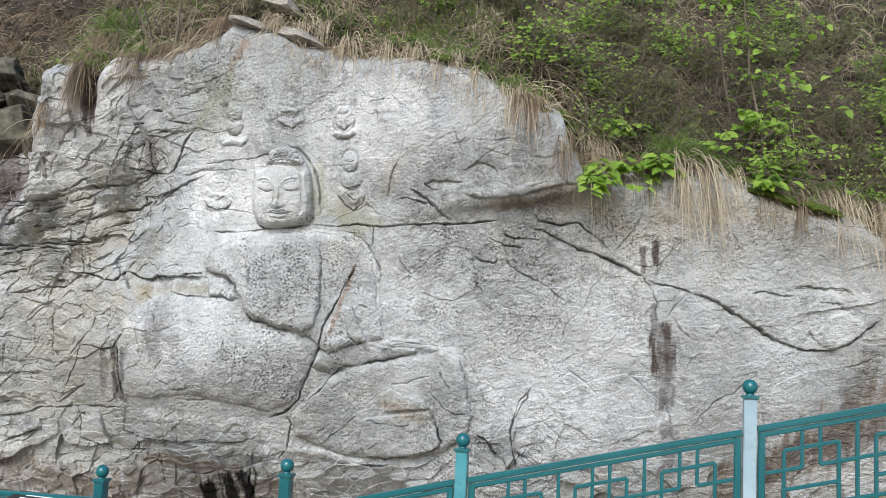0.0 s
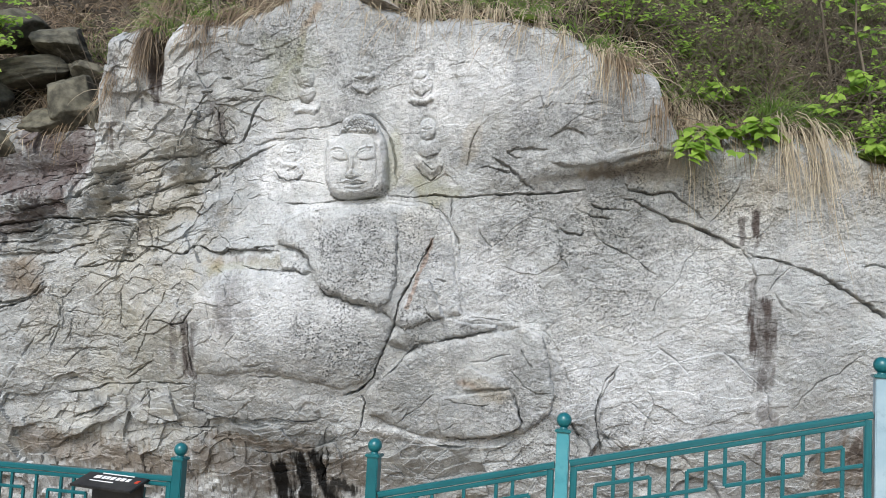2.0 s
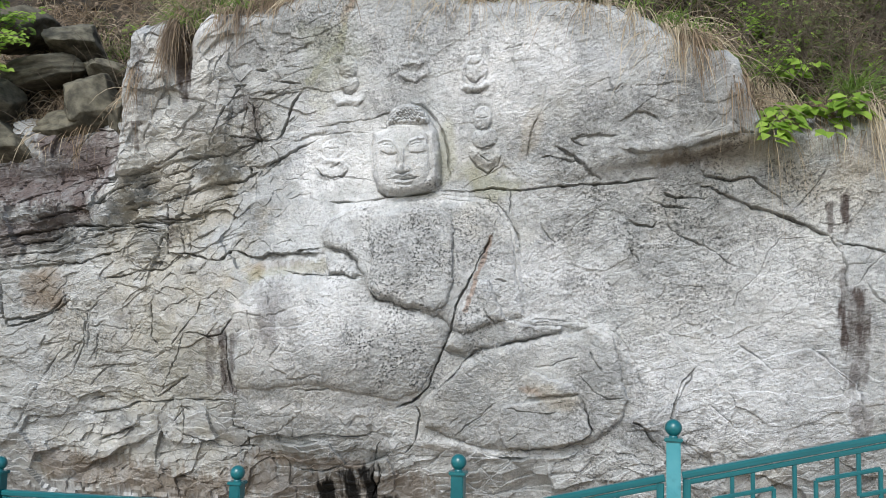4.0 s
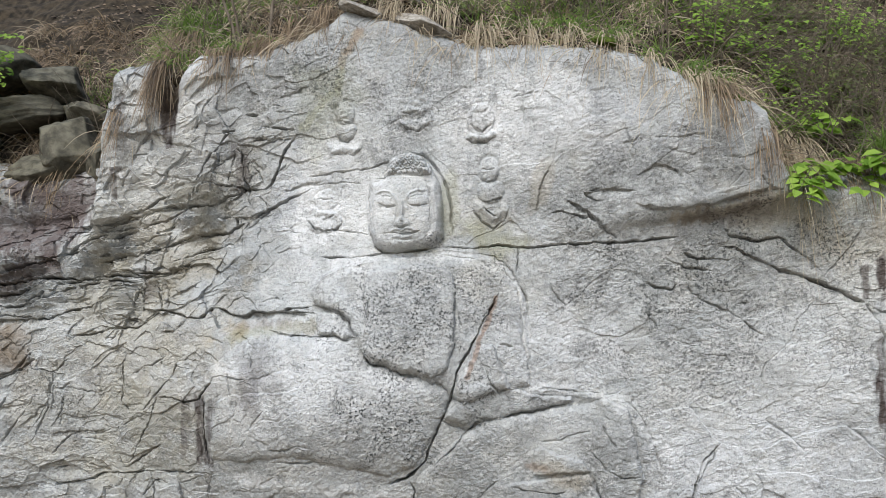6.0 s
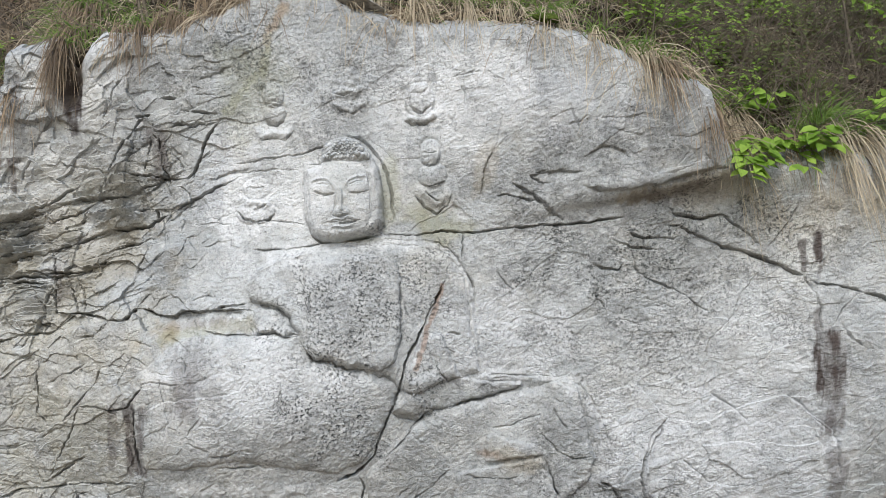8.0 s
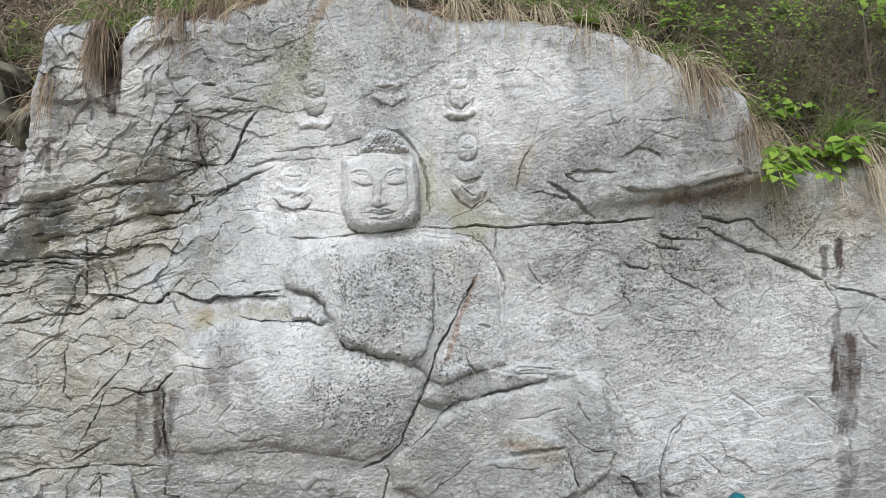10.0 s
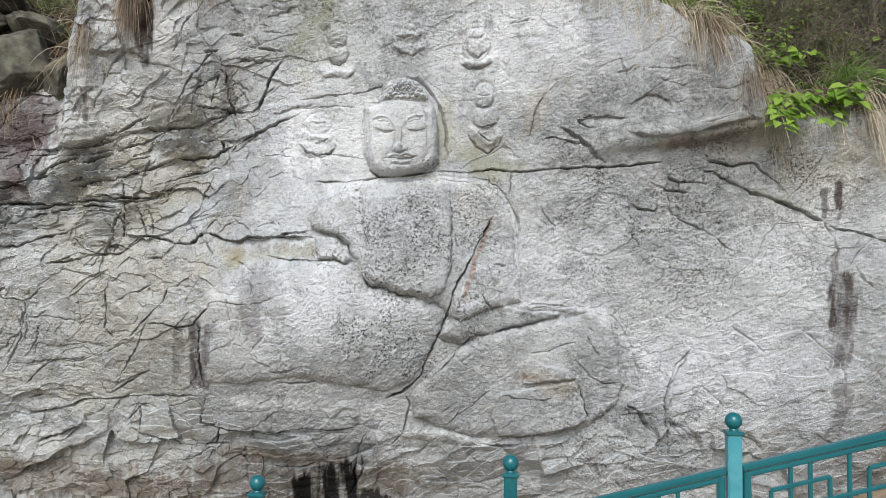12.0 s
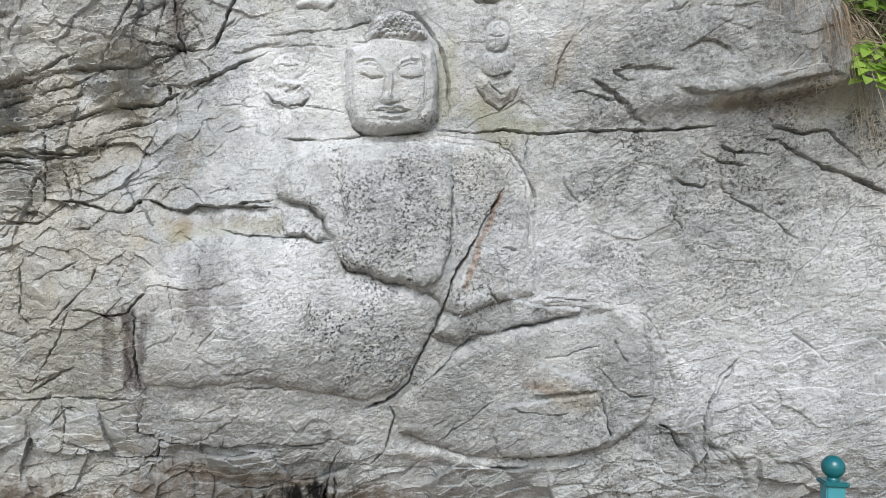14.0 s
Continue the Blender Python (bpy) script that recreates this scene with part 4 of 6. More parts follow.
ledge([(-3.15, 0.12), (-2.83, 0.10), (-2.33, 0.16), (-2.00, 0.19)], 0.05, 0.06, 1)
crack([(-5.52, 0.90), (-5.41, 1.06), (-5.33, 1.18)], 0.012, 0.03)
crack([(-5.11, 0.79), (-4.92, 1.10), (-4.93, 1.28)], 0.010, 0.03)
crack([(-4.86, 0.98), (-4.78, 1.11), (-4.81, 1.17)], 0.010, 0.03)
crack([(-4.62, 0.87), (-4.34, 0.92), (-4.26, 0.95)], 0.010, 0.03)
crack([(-1.92, 0.15), (-1.89, -0.09), (-1.99, -0.35)], 0.016, 0.05)
crack([(-0.33, 0.01), (-0.28, 0.13), (-0.17, 0.19), (-0.03, -0.03), (-0.07, -0.28)], 0.012, 0.03)
ledge([(0.74, 0.5), (0.91, 0.33), (1.07, 0.25), (1.13, 0.09), (0.99, 0)], 0.05, 0.08, 1)
ledge([(-6.23, 1.79), (-5.62, 1.84), (-5.23, 1.89), (-4.92, 1.91), (-4.76, 1.93)], 0.08, 0.1, 1)
crack([(-5.11, 1.63), (-5.06, 1.45), (-4.86, 1.43), (-4.92, 1.16), (-5.08, 0.92)], 0.014, 0.04)
crack([(-5.76, 1.73), (-5.78, 1.37), (-5.75, 1.26), (-5.46, 1.32), (-5.19, 1.42), (-4.99, 1.57)], 0.02, 0.07)
ledge([(-4.91, 0.11), (-4.66, 0.19), (-4.52, 0.26), (-4.67, 0.35)], 0.12, 0.07, 1)
ledge([(-5.12, 0.48), (-4.9, 0.4), (-4.66, 0.44), (-4.46, 0.39)], 0.05, 0.07, 1)
ledge([(-4.93, 0.86), (-4.59, 0.91), (-4.31, 0.95)], 0.05, 0.06, 1)
ledge([(-5.71, -0.13), (-5.33, 0.02), (-5, 0.01)], 0.05, 0.08, 1)
crack([(-5.05, 1.22), (-5.58, 0.53), (-5.95, 0.05)], 0.02, 0.03)
# stains, soot, lichen and pale worn rock; darker strips in the slab's recess
streak("stain", [(2.01, 1.67), (2.04, 1.46), (2.04, 1.33)], 0.11, 1.0)
streak("stain", [(2.03, 1.38), (2.10, 1.12), (2.10, 0.99)], 0.085, 0.75)
streak("stain", [(1.93, 1.87), (1.96, 1.64)], 0.035, 0.7)
streak("stain", [(1.89, 2.45), (1.91, 2.29)], 0.05, 1.0)
streak("stain", [(1.79, 2.40), (1.82, 2.20)], 0.035, 0.7)
streak("stain", [(1.96, 2.26), (1.93, 2.15)], 0.03, 0.6)
streak("stain", [(2.17, 0.75), (2.2, 0.36)], 0.09, 0.5)
streak("stain", [(3.8, 1.48), (3.67, 1.06), (3.7, 0.64)], 0.14, 0.55)
streak("brown", [(3.99, 1.08), (3.49, 0.73), (2.84, 0.24)], 0.3, 0.8)
streak("brown", [(-3.25, -0.2), (-2.61, -0.27), (-1.9, -0.28), (-1.55, -0.2)], 0.24, 0.6)
streak("brown", [(-3.14, 0.06), (-2.7, 0.04), (-2.11, 0.02)], 0.09, 0.7)
streak("brown", [(-5.51, -0.19), (-4.44, -0.32), (-3.54, -0.37)], 0.22, 0.7)
blot("brown", -5.34, 1.56, 0.33, 0.22, 10, 0.8)
blot("tan", -3.01, 1.79, 0.25, 0.15, 20, 1.0)
streak("soot", [(-2.44, -0.25), (-2.4, -0.58)], 0.13, 1.0)
streak("soot", [(-2.21, -0.11), (-2.16, -0.56)], 0.12, 1.0)
streak("soot", [(-2.05, -0.04), (-1.99, -0.29), (-1.91, -0.54)], 0.08, 1.0)
streak("soot", [(-1.91, -0.41), (-1.82, -0.34), (-1.67, -0.43)], 0.08, 0.9)
streak("stain", [(-3.81, 3.81), (-3.81, 3.6)], 0.1, 1.0)
streak("stain", [(-3.81, 3.63), (-3.8, 3.45)], 0.05, 0.9)
streak("stain", [(-4.3, 3.24), (-4.33, 3.03)], 0.045, 0.8)
streak("stain", [(-3.15, 3.38), (-3.11, 3.16)], 0.09, 0.7)
streak("stain", [(-3.36, 1.22), (-3.38, 0.98), (-3.36, 0.73)], 0.07, 0.9)
streak("stain", [(-3.48, 1.22), (-3.51, 0.97), (-3.55, 0.76)], 0.05, 0.6)
streak("stain", [(-3.31, 0.91), (-3.28, 0.70)], 0.04, 0.7)
streak("stain", [(-3.15, 3.31), (-3.13, 3.18), (-3.12, 3.06)], 0.06, 0.8)
streak("stain", [(-3.89, 3.84), (-3.87, 3.66), (-3.82, 3.50)], 0.05, 0.9)
streak("stain", [(-4.25, 3.88), (-4.25, 3.66)], 0.05, 0.6)
streak("moss", [(-2.22, 3.98), (-2.30, 3.83), (-2.44, 3.66), (-2.58, 3.54)], 0.05, 0.8)
streak("stain", [(-2.96, 1.65), (-2.93, 1.47), (-2.88, 1.36)], 0.06, 0.4)
streak("tan", [(0.41, 2.76), (0.66, 2.77), (0.90, 2.84), (1.18, 2.89)], 0.05, 0.8)
# dark brown strip along the recess below the slab's lip
streak("stain", [(0.47, 2.75), (0.75, 2.77), (0.98, 2.84)], 0.04, 0.6)
streak("stain", [(-3.22, 1.22), (-3.26, 0.94)], 0.05, 0.8)
streak("stain", [(-3.99, 2.34), (-3.95, 2.11)], 0.07, 0.5)
streak("stain", [(-2.85, 1.5), (-2.88, 1.23)], 0.13, 0.45)
streak("purple", [(-6.62, 2.49), (-5.8, 2.67), (-5.3, 2.7), (-4.99, 2.82)], 0.32, 1.0)
streak("purple", [(-5.42, 3.14), (-5.05, 3.05), (-4.74, 3.11)], 0.16, 1.0)
streak("purple", [(-6.21, 2.14), (-5.42, 2.24), (-4.87, 2.36)], 0.12, 0.8)
streak("stain", [(4.17, 0.94), (3.5, 0.68), (3.01, 0.42)], 0.16, 0.75)
blot("purple", -5.18, 2.73, 0.44, 0.44, 30, 1.0)
blot("purple", -4.80, 3.00, 0.19, 0.33, 10, 1.0)
blot("purple", -5.55, 2.15, 0.49, 0.22, 10, 0.6)
blot("purple", -6.20, 2.61, 0.60, 0.66, 0, 0.7)
streak("tan", [(-2.11, 4.32), (-2.21, 4.13), (-2.24, 4.06)], 0.05, 0.8)
streak("rust", [(-2.1, 4.35), (-2.21, 4.15)], 0.035, 0.5)
streak("rust", [(-0.9, 2.15), (-0.99, 1.87), (-1.11, 1.5)], 0.02, 0.9)
blot("rust", -0.53, 0.81, 0.16, 0.05, -15, 0.5)
blot("tan", -0.35, 0.80, 0.33, 0.11, -15, 0.6)
blot("tan", -0.58, 3.03, 0.08, 0.22, -20, 0.5)
blot("moss", -0.97, 2.62, 0.27, 0.14, 0, 0.7)
blot("moss", -1.30, 2.92, 0.07, 0.33, 0, 0.6)
blot("moss", -2.33, 3.78, 0.14, 0.33, -20, 0.5)
blot("moss", -1.57, 2.51, 0.33, 0.03, 0, 0.4)
blot("pale", -2.07, 2.94, 0.66, 0.71, 0, 0.7)
blot("pale", -1.00, 3.49, 0.60, 0.49, 0, 0.8)
blot("pale", -2.59, 1.59, 0.60, 0.25, 15, 0.55)
blot("pale", -2.30, 1.28, 0.93, 0.66, 15, 0.75)
streak("pale", [(0.03, 1.4), (0.25, 1.24), (0.42, 0.89), (0.52, 0.49)], 0.09, 0.45)
streak("pale", [(-0.82, 2.42), (-0.65, 1.97), (-0.58, 1.43)], 0.06, 0.6)
streak("pale", [(-2.23, 2.38), (-1.76, 2.5), (-1.15, 2.49)], 0.07, 0.7)
streak("pale", [(-3, 0.59), (-2.3, 0.57), (-1.76, 0.48)], 0.07, 0.7)
streak("pale", [(-1.54, 0.28), (-0.99, 0.22), (-0.28, 0.21)], 0.06, 0.7)
blot("pale", -3.64, 3.70, 0.49, 0.77, -10, 0.5)
blot("pale", 1.20, 0.90, 0.82, 0.60, 0, 0.5)
blot("pale", 1.52, 1.46, 0.49, 0.66, 0, 0.5)
blot("pale", 3.57, 1.86, 0.33, 0.27, 0, 0.5)
blot("lichen", -1.59, 1.94, 0.82, 0.60, 10, 0.9)
blot("lichen", -1.75, 1.07, 0.44, 0.38, -30, 1.0)
blot("lichen", -1.70, 3.71, 0.60, 0.38, 0, 0.6)
blot("lichen", 0.65, 2.30, 0.44, 0.49, 0, 0.9)
blot("lichen", -0.10, 2.21, 0.33, 0.33, 0, 0.8)
blot("lichen", 0.74, 1.65, 0.99, 0.55, 20, 0.6)
blot("lichen", -0.08, 1.76, 0.33, 0.16, 0, 0.5)
blot("lichen", -3.35, 2.26, 0.49, 0.33, 0, 0.4)
blot("lichen", 0.87, 2.68, 0.44, 0.33, 0, 0.9)
blot("lichen", 1.43, 2.08, 0.99, 0.33, 30, 0.5)
blot("lichen", 2.82, 2.54, 0.88, 0.22, 15, 0.6)
blot("lichen", -2.47, 4.08, 0.44, 0.33, 0, 0.7)
blot("lichen", -2.87, 3.73, 0.33, 0.27, 0, 0.5)
blot("lichen", -4.76, 1.17, 0.33, 0.44, 30, 0.7)
blot("lichen", -1.59, 1.01, 0.33, 0.33, 0, 0.8)
blot("lichen", 0.35, 0.18, 0.66, 0.49, 0, 0.7)
blot("lichen", -1.01, 1.28, 0.16, 0.38, 0, 0.9)
blot("lichen", -0.08, 0.81, 0.60, 0.33, 0, 0.5)
blot("pale", 0.81, 1.31, 0.88, 0.66, 0, 0.5)
blot("pale", -2.06, 1.10, 0.88, 0.60, 0, 0.5)
blot("lichen", -1.95, 1.00, 0.66, 0.49, 0, 0.55)
blot("tan", -3.87, 1.14, 0.88, 0.88, 0, 0.18)
blot("tan", 2.47, 2.78, 1.10, 0.22, 10, 0.5)
blot("tan", 1.05, 2.82, 0.44, 0.14, -10, 0.6)
# darker patch in the recess below the slab's right end
blot("stain", 0.95, 2.82, 0.33, 0.09, -15, 0.25)
blot("lichen", 0.31, 3.10, 0.66, 0.44, 0, 0.5)
blot("lichen", -0.19, 2.76, 0.33, 0.22, 0, 0.6)
blot("lichen", -3.15, 3.01, 0.38, 0.55, 0, 0.45)
blot("lichen", -2.48, 3.74, 0.44, 0.44, 0, 0.45)
blot("pale", -1.49, 2.92, 0.33, 0.49, 0, 0.5)
streak("pale", [(-2.78, 1.17), (-2.35, 1.23), (-1.98, 1.11)], 0.14, 0.5)
streak("stain", [(-2.79, 1.63), (-2.73, 1.35)], 0.12, 0.3)
ledge([(-4.97, 0.55), (-4.63, 0.63), (-4.24, 0.53)], 0.04, 0.06, 1)
ledge([(-5.71, 0.95), (-5.36, 1.09), (-5.08, 1.16)], 0.04, 0.08, 1)
blot("pale", -4.17, 3.24, 0.38, 0.66, 10, 0.5)
blot("tan", -4.66, 1.81, 0.99, 0.66, 0, 0.15)
blot("tan", -3.73, 2.51, 0.66, 0.49, 0, 0.4)
blot("moss", -2.36, 3.76, 0.33, 0.38, -20, 0.4)
blot("moss", -3.91, 0.85, 0.66, 0.55, 0, 0.12)
streak("moss", [(-2.38, 1.88), (-2.76, 1.82), (-3.06, 1.76)], 0.06, 0.45)
streak("brown", [(-2.97, 1.86), (-2.67, 1.87), (-2.37, 1.86)], 0.06, 0.35)
blot("pale", -1.45, 1.95, 0.93, 0.71, 0, 0.35)
blot("pale", -0.43, 1.71, 0.60, 0.49, 0, 0.5)
blot("pale", -0.31, 0.89, 0.82, 0.49, 0, 0.35)
blot("pale", 1.60, 1.78, 1.21, 0.66, 0, 0.35)
blot("lichen", 0.42, 2.08, 0.49, 0.33, 0, 0.8)
blot("lichen", -1.37, 2.14, 0.66, 0.44, 0, 0.8)
blot("lichen", 1.49, 2.60, 0.49, 0.22, 0, 0.8)
# narrow darker patch in the slab's recess, further left
blot("stain", 0.70, 2.77, 0.22, 0.05, -10, 0.5)

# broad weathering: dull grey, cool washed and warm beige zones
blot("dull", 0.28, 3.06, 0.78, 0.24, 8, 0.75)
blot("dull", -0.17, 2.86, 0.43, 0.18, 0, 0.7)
blot("dull", -1.70, 3.44, 0.39, 0.33, 0, 0.7)
blot("dull", -2.79, 3.98, 0.49, 0.22, 0, 0.8)
blot("dull", -2.44, 3.77, 0.22, 0.26, 0, 0.5)
blot("dull", -0.89, 0.78, 0.74, 0.49, 0, 0.65)
blot("dull", 0.06, 0.81, 0.34, 0.47, 0, 0.7)
blot("dull", -0.23, 2.26, 0.42, 0.26, 0, 0.75)
blot("dull", 0.82, 2.44, 0.39, 0.33, 0, 0.6)
blot("dull", 0.72, 1.87, 0.52, 0.35, 0, 0.4)
blot("dull", -1.53, 2.00, 0.50, 0.41, 0, 0.55)
blot("dull", -1.86, 0.97, 0.48, 0.29, 0, 0.65)
blot("dull", 0.55, 0.39, 0.36, 0.31, 0, 0.8)
blot("dull", -2.67, 0.96, 0.51, 0.24, 0, 0.35)
blot("dull", -3.18, 3.16, 0.37, 0.26, 0, 0.6)
blot("dull", 0.81, 2.34, 0.63, 0.30, 0, 0.6)
# duller grey on the face below the slab's end
blot("dull", 1.29, 2.58, 0.50, 0.17, 0, 0.6)
blot("dull", -3.52, 2.36, 0.71, 0.19, 0, 0.5)
blot("dull", -1.88, 0.09, 1.12, 0.34, 0, 0.6)
blot("dull", -4.58, 2.11, 1.46, 0.24, 0, 0.5)
blot("dull", -2.80, 1.55, 0.19, 0.22, 0, 0.4)
blot("dull", 3.30, 2.45, 0.73, 0.20, 0, 0.55)
blot("dull", 3.20, 1.85, 0.33, 0.20, 0, 0.4)
blot("dull", 2.36, 1.50, 0.29, 0.31, 0, 0.3)
blot("cool", -2.49, 1.34, 0.85, 0.41, 0, 0.9)
blot("cool", -0.41, 1.79, 0.53, 0.43, 0, 0.8)
blot("cool", 0.88, 0.79, 0.76, 0.57, 0, 0.8)
blot("cool", 1.52, 0.97, 0.74, 0.55, 0, 0.8)
blot("cool", -2.59, 2.96, 0.54, 0.36, 0, 0.5)
blot("cool", -0.23, 3.47, 0.68, 0.36, 0, 0.6)
blot("cool", 1.48, 0.70, 0.71, 0.45, 0, 0.7)
blot("warm", -3.75, 3.00, 1.02, 0.50, 0, 0.8)
blot("warm", -3.97, 1.77, 0.97, 0.93, 0, 0.8)
blot("warm", -4.24, 1.13, 1.39, 0.79, 0, 0.55)
blot("warm", -4.34, -0.12, 1.25, 0.47, 0, 0.6)
blot("warm", -1.03, 2.78, 0.30, 0.26, 0, 0.6)
blot("warm", -1.02, 2.29, 0.29, 0.22, 0, 0.6)
blot("warm", -3.82, 3.58, 0.61, 0.36, 0, 0.6)
blot("warm", 2.82, 2.54, 1.53, 0.30, 0, 0.6)
blot("warm", 1.72, 2.45, 0.42, 0.51, 0, 0.6)
blot("warm", -1.69, 2.88, 0.30, 0.35, 0, 0.35)
blot("warm", -0.54, 0.91, 0.51, 0.24, 0, 0.4)
blot("pale", -0.92, 3.49, 0.45, 0.47, 0, 0.9)
blot("pale", -2.27, 2.76, 0.49, 0.31, 0, 0.85)
blot("pale", 0.42, 1.02, 0.15, 0.37, 0, 0.7)
blot("pale", -2.43, 1.52, 0.73, 0.25, 0, 0.7)
blot("pale", -0.55, 3.59, 0.28, 0.45, 0, 0.7)
blot("pale", 3.50, 1.71, 0.23, 0.15, 0, 0.6)

# many short hairline joints: along the beds on the left, steeper and sparser on the open face
def hairline(x, z, slope, length, width, depth):
    pts, a = [(x, z)], slope
    for _ in range(5):
        a += rnd.gauss(0, 0.24)
        pts.append((pts[-1][0] + math.cos(a) * length / 5, pts[-1][1] + math.sin(a) * length / 5))
    crack(pts, width, depth)


def flake(x, z, slope, length, depth, reach):
    pts, a = [(x, z)], slope
    for _ in range(4):
        a += rnd.gauss(0, 0.3)
        pts.append((pts[-1][0] + math.cos(a) * length / 4, pts[-1][1] + math.sin(a) * length / 4))
    ledge(pts, depth, reach, rnd.choice((1, 1, 1, -1)))


def in_figure(x, z):
    return inside(FIGURE, np.array([x]), np.array([z]))[0]


for _ in range(40):
    x, z = rnd.uniform(-5.4, -2.8), rnd.uniform(-0.3, 3.7)
    steep = rnd.random() < 0.4
    hairline(x, z, rnd.gauss(1.25, 0.25) if steep else rnd.gauss(0.22, 0.2), rnd.uniform(0.1, 0.45), rnd.uniform(0.009, 0.013), rnd.uniform(0.02, 0.045))
for _ in range(210):
    x, z = rnd.uniform(-5.6, -2.7), rnd.uniform(-0.35, 3.9)
    steep = rnd.random() < 0.25
    flake(x, z, rnd.gauss(1.2, 0.3) if steep else rnd.gauss(0.15, 0.3), rnd.uniform(0.08, 0.45), rnd.uniform(0.015, 0.045), rnd.uniform(0.015, 0.05))
for _ in range(24):
    x, z = rnd.uniform(-2.7, 3.4), rnd.uniform(-0.3, 3.9)
    if not in_figure(x, z):
        hairline(x, z, rnd.gauss(0.1, 0.6) if rnd.random() < 0.7 else rnd.gauss(1.2, 0.4), rnd.uniform(0.06, 0.35), rnd.uniform(0.008, 0.012), rnd.uniform(0.010, 0.022))
for _ in range(150):
    x, z = rnd.uniform(-2.7, 3.6), rnd.uniform(-0.3, 4.2)
    k = 0.5 if in_figure(x, z) else 1.0
    if math.hypot(x + 1.4, z - 2.9) > 0.75:
        flake(x, z, rnd.gauss(-0.05, 0.55), rnd.uniform(0.05, 0.28), k * rnd.uniform(0.006, 0.018), rnd.uniform(0.012, 0.04))
for _ in range(70):
    flake(rnd.uniform(-2.8, 1.4), rnd.uniform(-0.35, 0.5), rnd.gauss(0.1, 0.5), rnd.uniform(0.1, 0.4), rnd.uniform(0.02, 0.05), rnd.uniform(0.03, 0.08))

# grassy gully in the left brow
w = window([(-4.1, 3.45), (-3.5, 4.4)], 0.05)
H[w] -= 0.22 * np.exp(-(((X[w] + 3.83 - 0.12 * (Z[w] - 3.8)) / 0.10) ** 2)) * sstep(3.55, 3.85, Z[w])
streak("brown", [(-3.84, 3.66), (-3.82, 3.95), (-3.80, 4.3)], 0.11, 1.0)

# rounded shoulder at the top edge
over = Z - top_z(X) - 0.05 * fbm(X, Z, 4, 3, 90)
H -= 0.9 * np.maximum(over + 0.10, 0) ** 2 / 0.3 + 0.5 * np.maximum(over, 0)
# worn, flaking foot
H -= 0.10 * sstep(0.1, -0.6, Z) * sstep(-3.2, -2.2, X) * sstep(0.2, -0.6, X)
Y = base_y(X, Z) - H


def face_y(x, z):
    i = min(max(int(np.searchsorted(xs, x)), 1), len(xs) - 1)
    j = min(max(int(np.searchsorted(zs, z)), 1), len(zs) - 1)
    return float(Y[j, i])


coords = np.stack([X, Y, Z], -1).reshape(-1, 3)
nx = len(xs)
quad = (np.arange(len(zs) - 1)[:, None] * nx + np.arange(nx - 1)[None]).ravel()
quads = np.stack([quad, quad + 1, quad + 1 + nx, quad + nx], -1)
mid = coords[quads].mean(1)
keep = mid[:, 2] < top_z(mid[:, 0]) + 0.22
owner = np.zeros(len(quads), int)
for k, poly in enumerate((FIGURE, SMALL_A, SMALL_B, SMALL_C, SMALL_D, SMALL_E), 1):
    owner[inside(poly, mid[:, 0], mid[:, 2])] = k
layers = [("m1", ("stain", "brown", "pale")), ("m2", ("soot", "lichen", "purple")), ("m3", ("moss", "tan", "rust")), ("m4", ("dull", "cool", "warm"))]
packed = {n: np.stack([MASKS[k].ravel() for k in ks] + [np.ones(X.size)], -1) for n, ks in layers}


def grid_mesh(name, faces, mat):
    used, inverse = np.unique(faces, return_inverse=True)
    inverse = inverse.reshape(-1, 4)
    me = bpy.data.meshes.new(name)
    me.vertices.add(len(used))
    me.vertices.foreach_set("co", coords[used].ravel())
    me.loops.add(inverse.size)
    me.loops.foreach_set("vertex_index", inverse.ravel().astype(np.int32))
    me.polygons.add(len(inverse))
    me.polygons.foreach_set("loop_start", np.arange(0, inverse.size, 4, dtype=np.int32))
    me.polygons.foreach_set("use_smooth", np.zeros(len(inverse), bool))
    me.update(calc_edges=True)
    for layer, _ in layers:
        at = me.color_attributes.new(layer, "FLOAT_COLOR", "POINT")
        at.data.foreach_set("color", packed[layer][used].ravel())
    me.materials.append(mat)
    return new(name, me)


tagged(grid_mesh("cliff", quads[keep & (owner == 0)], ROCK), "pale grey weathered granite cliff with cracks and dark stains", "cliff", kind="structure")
tagged(grid_mesh("rock_relief", quads[keep & (owner == 1)], ROCK), "large seated figure carved in relief from the pale cliff", "rock carving")
for k in range(2, 7):
    tagged(grid_mesh("small_relief", quads[keep & (owner == k)], ROCK), "small worn seated figure carved in the cliff above the shoulders", "rock carving", "small carved figures")

# ---- hillside above the rock ----
hx = np.arange(-12, 12.01, 0.06)
edge = np.interp(hx, [p[0] for p in TOP], [p[1] for p in TOP])
edge = np.convolve(np.pad(edge, 5, mode="edge"), np.ones(11) / 11, "valid") - 0.02
hs = np.concatenate([np.arange(-0.6, 6.0, 0.06), np.arange(6.0, 12, 0.4)])
HX, HS = np.meshgrid(hx, hs)
EDGE = np.broadcast_to(edge, HX.shape)
root = np.array([face_y(min(max(x, -8), 6), e - 0.05) for x, e in zip(hx, edge)])
root = np.convolve(np.pad(root, 5, mode="edge"), np.ones(11) / 11, "valid")
bumps = 0.16 * fbm(HX, HS, 0.9, 4, 101) + 0.05 * fbm(HX, HS, 4, 3, 105)
HY = root[None] + 0.12 + 0.66 * np.abs(HS) - 1.0 * bumps * np.clip(HS + 0.2, 0, 1)
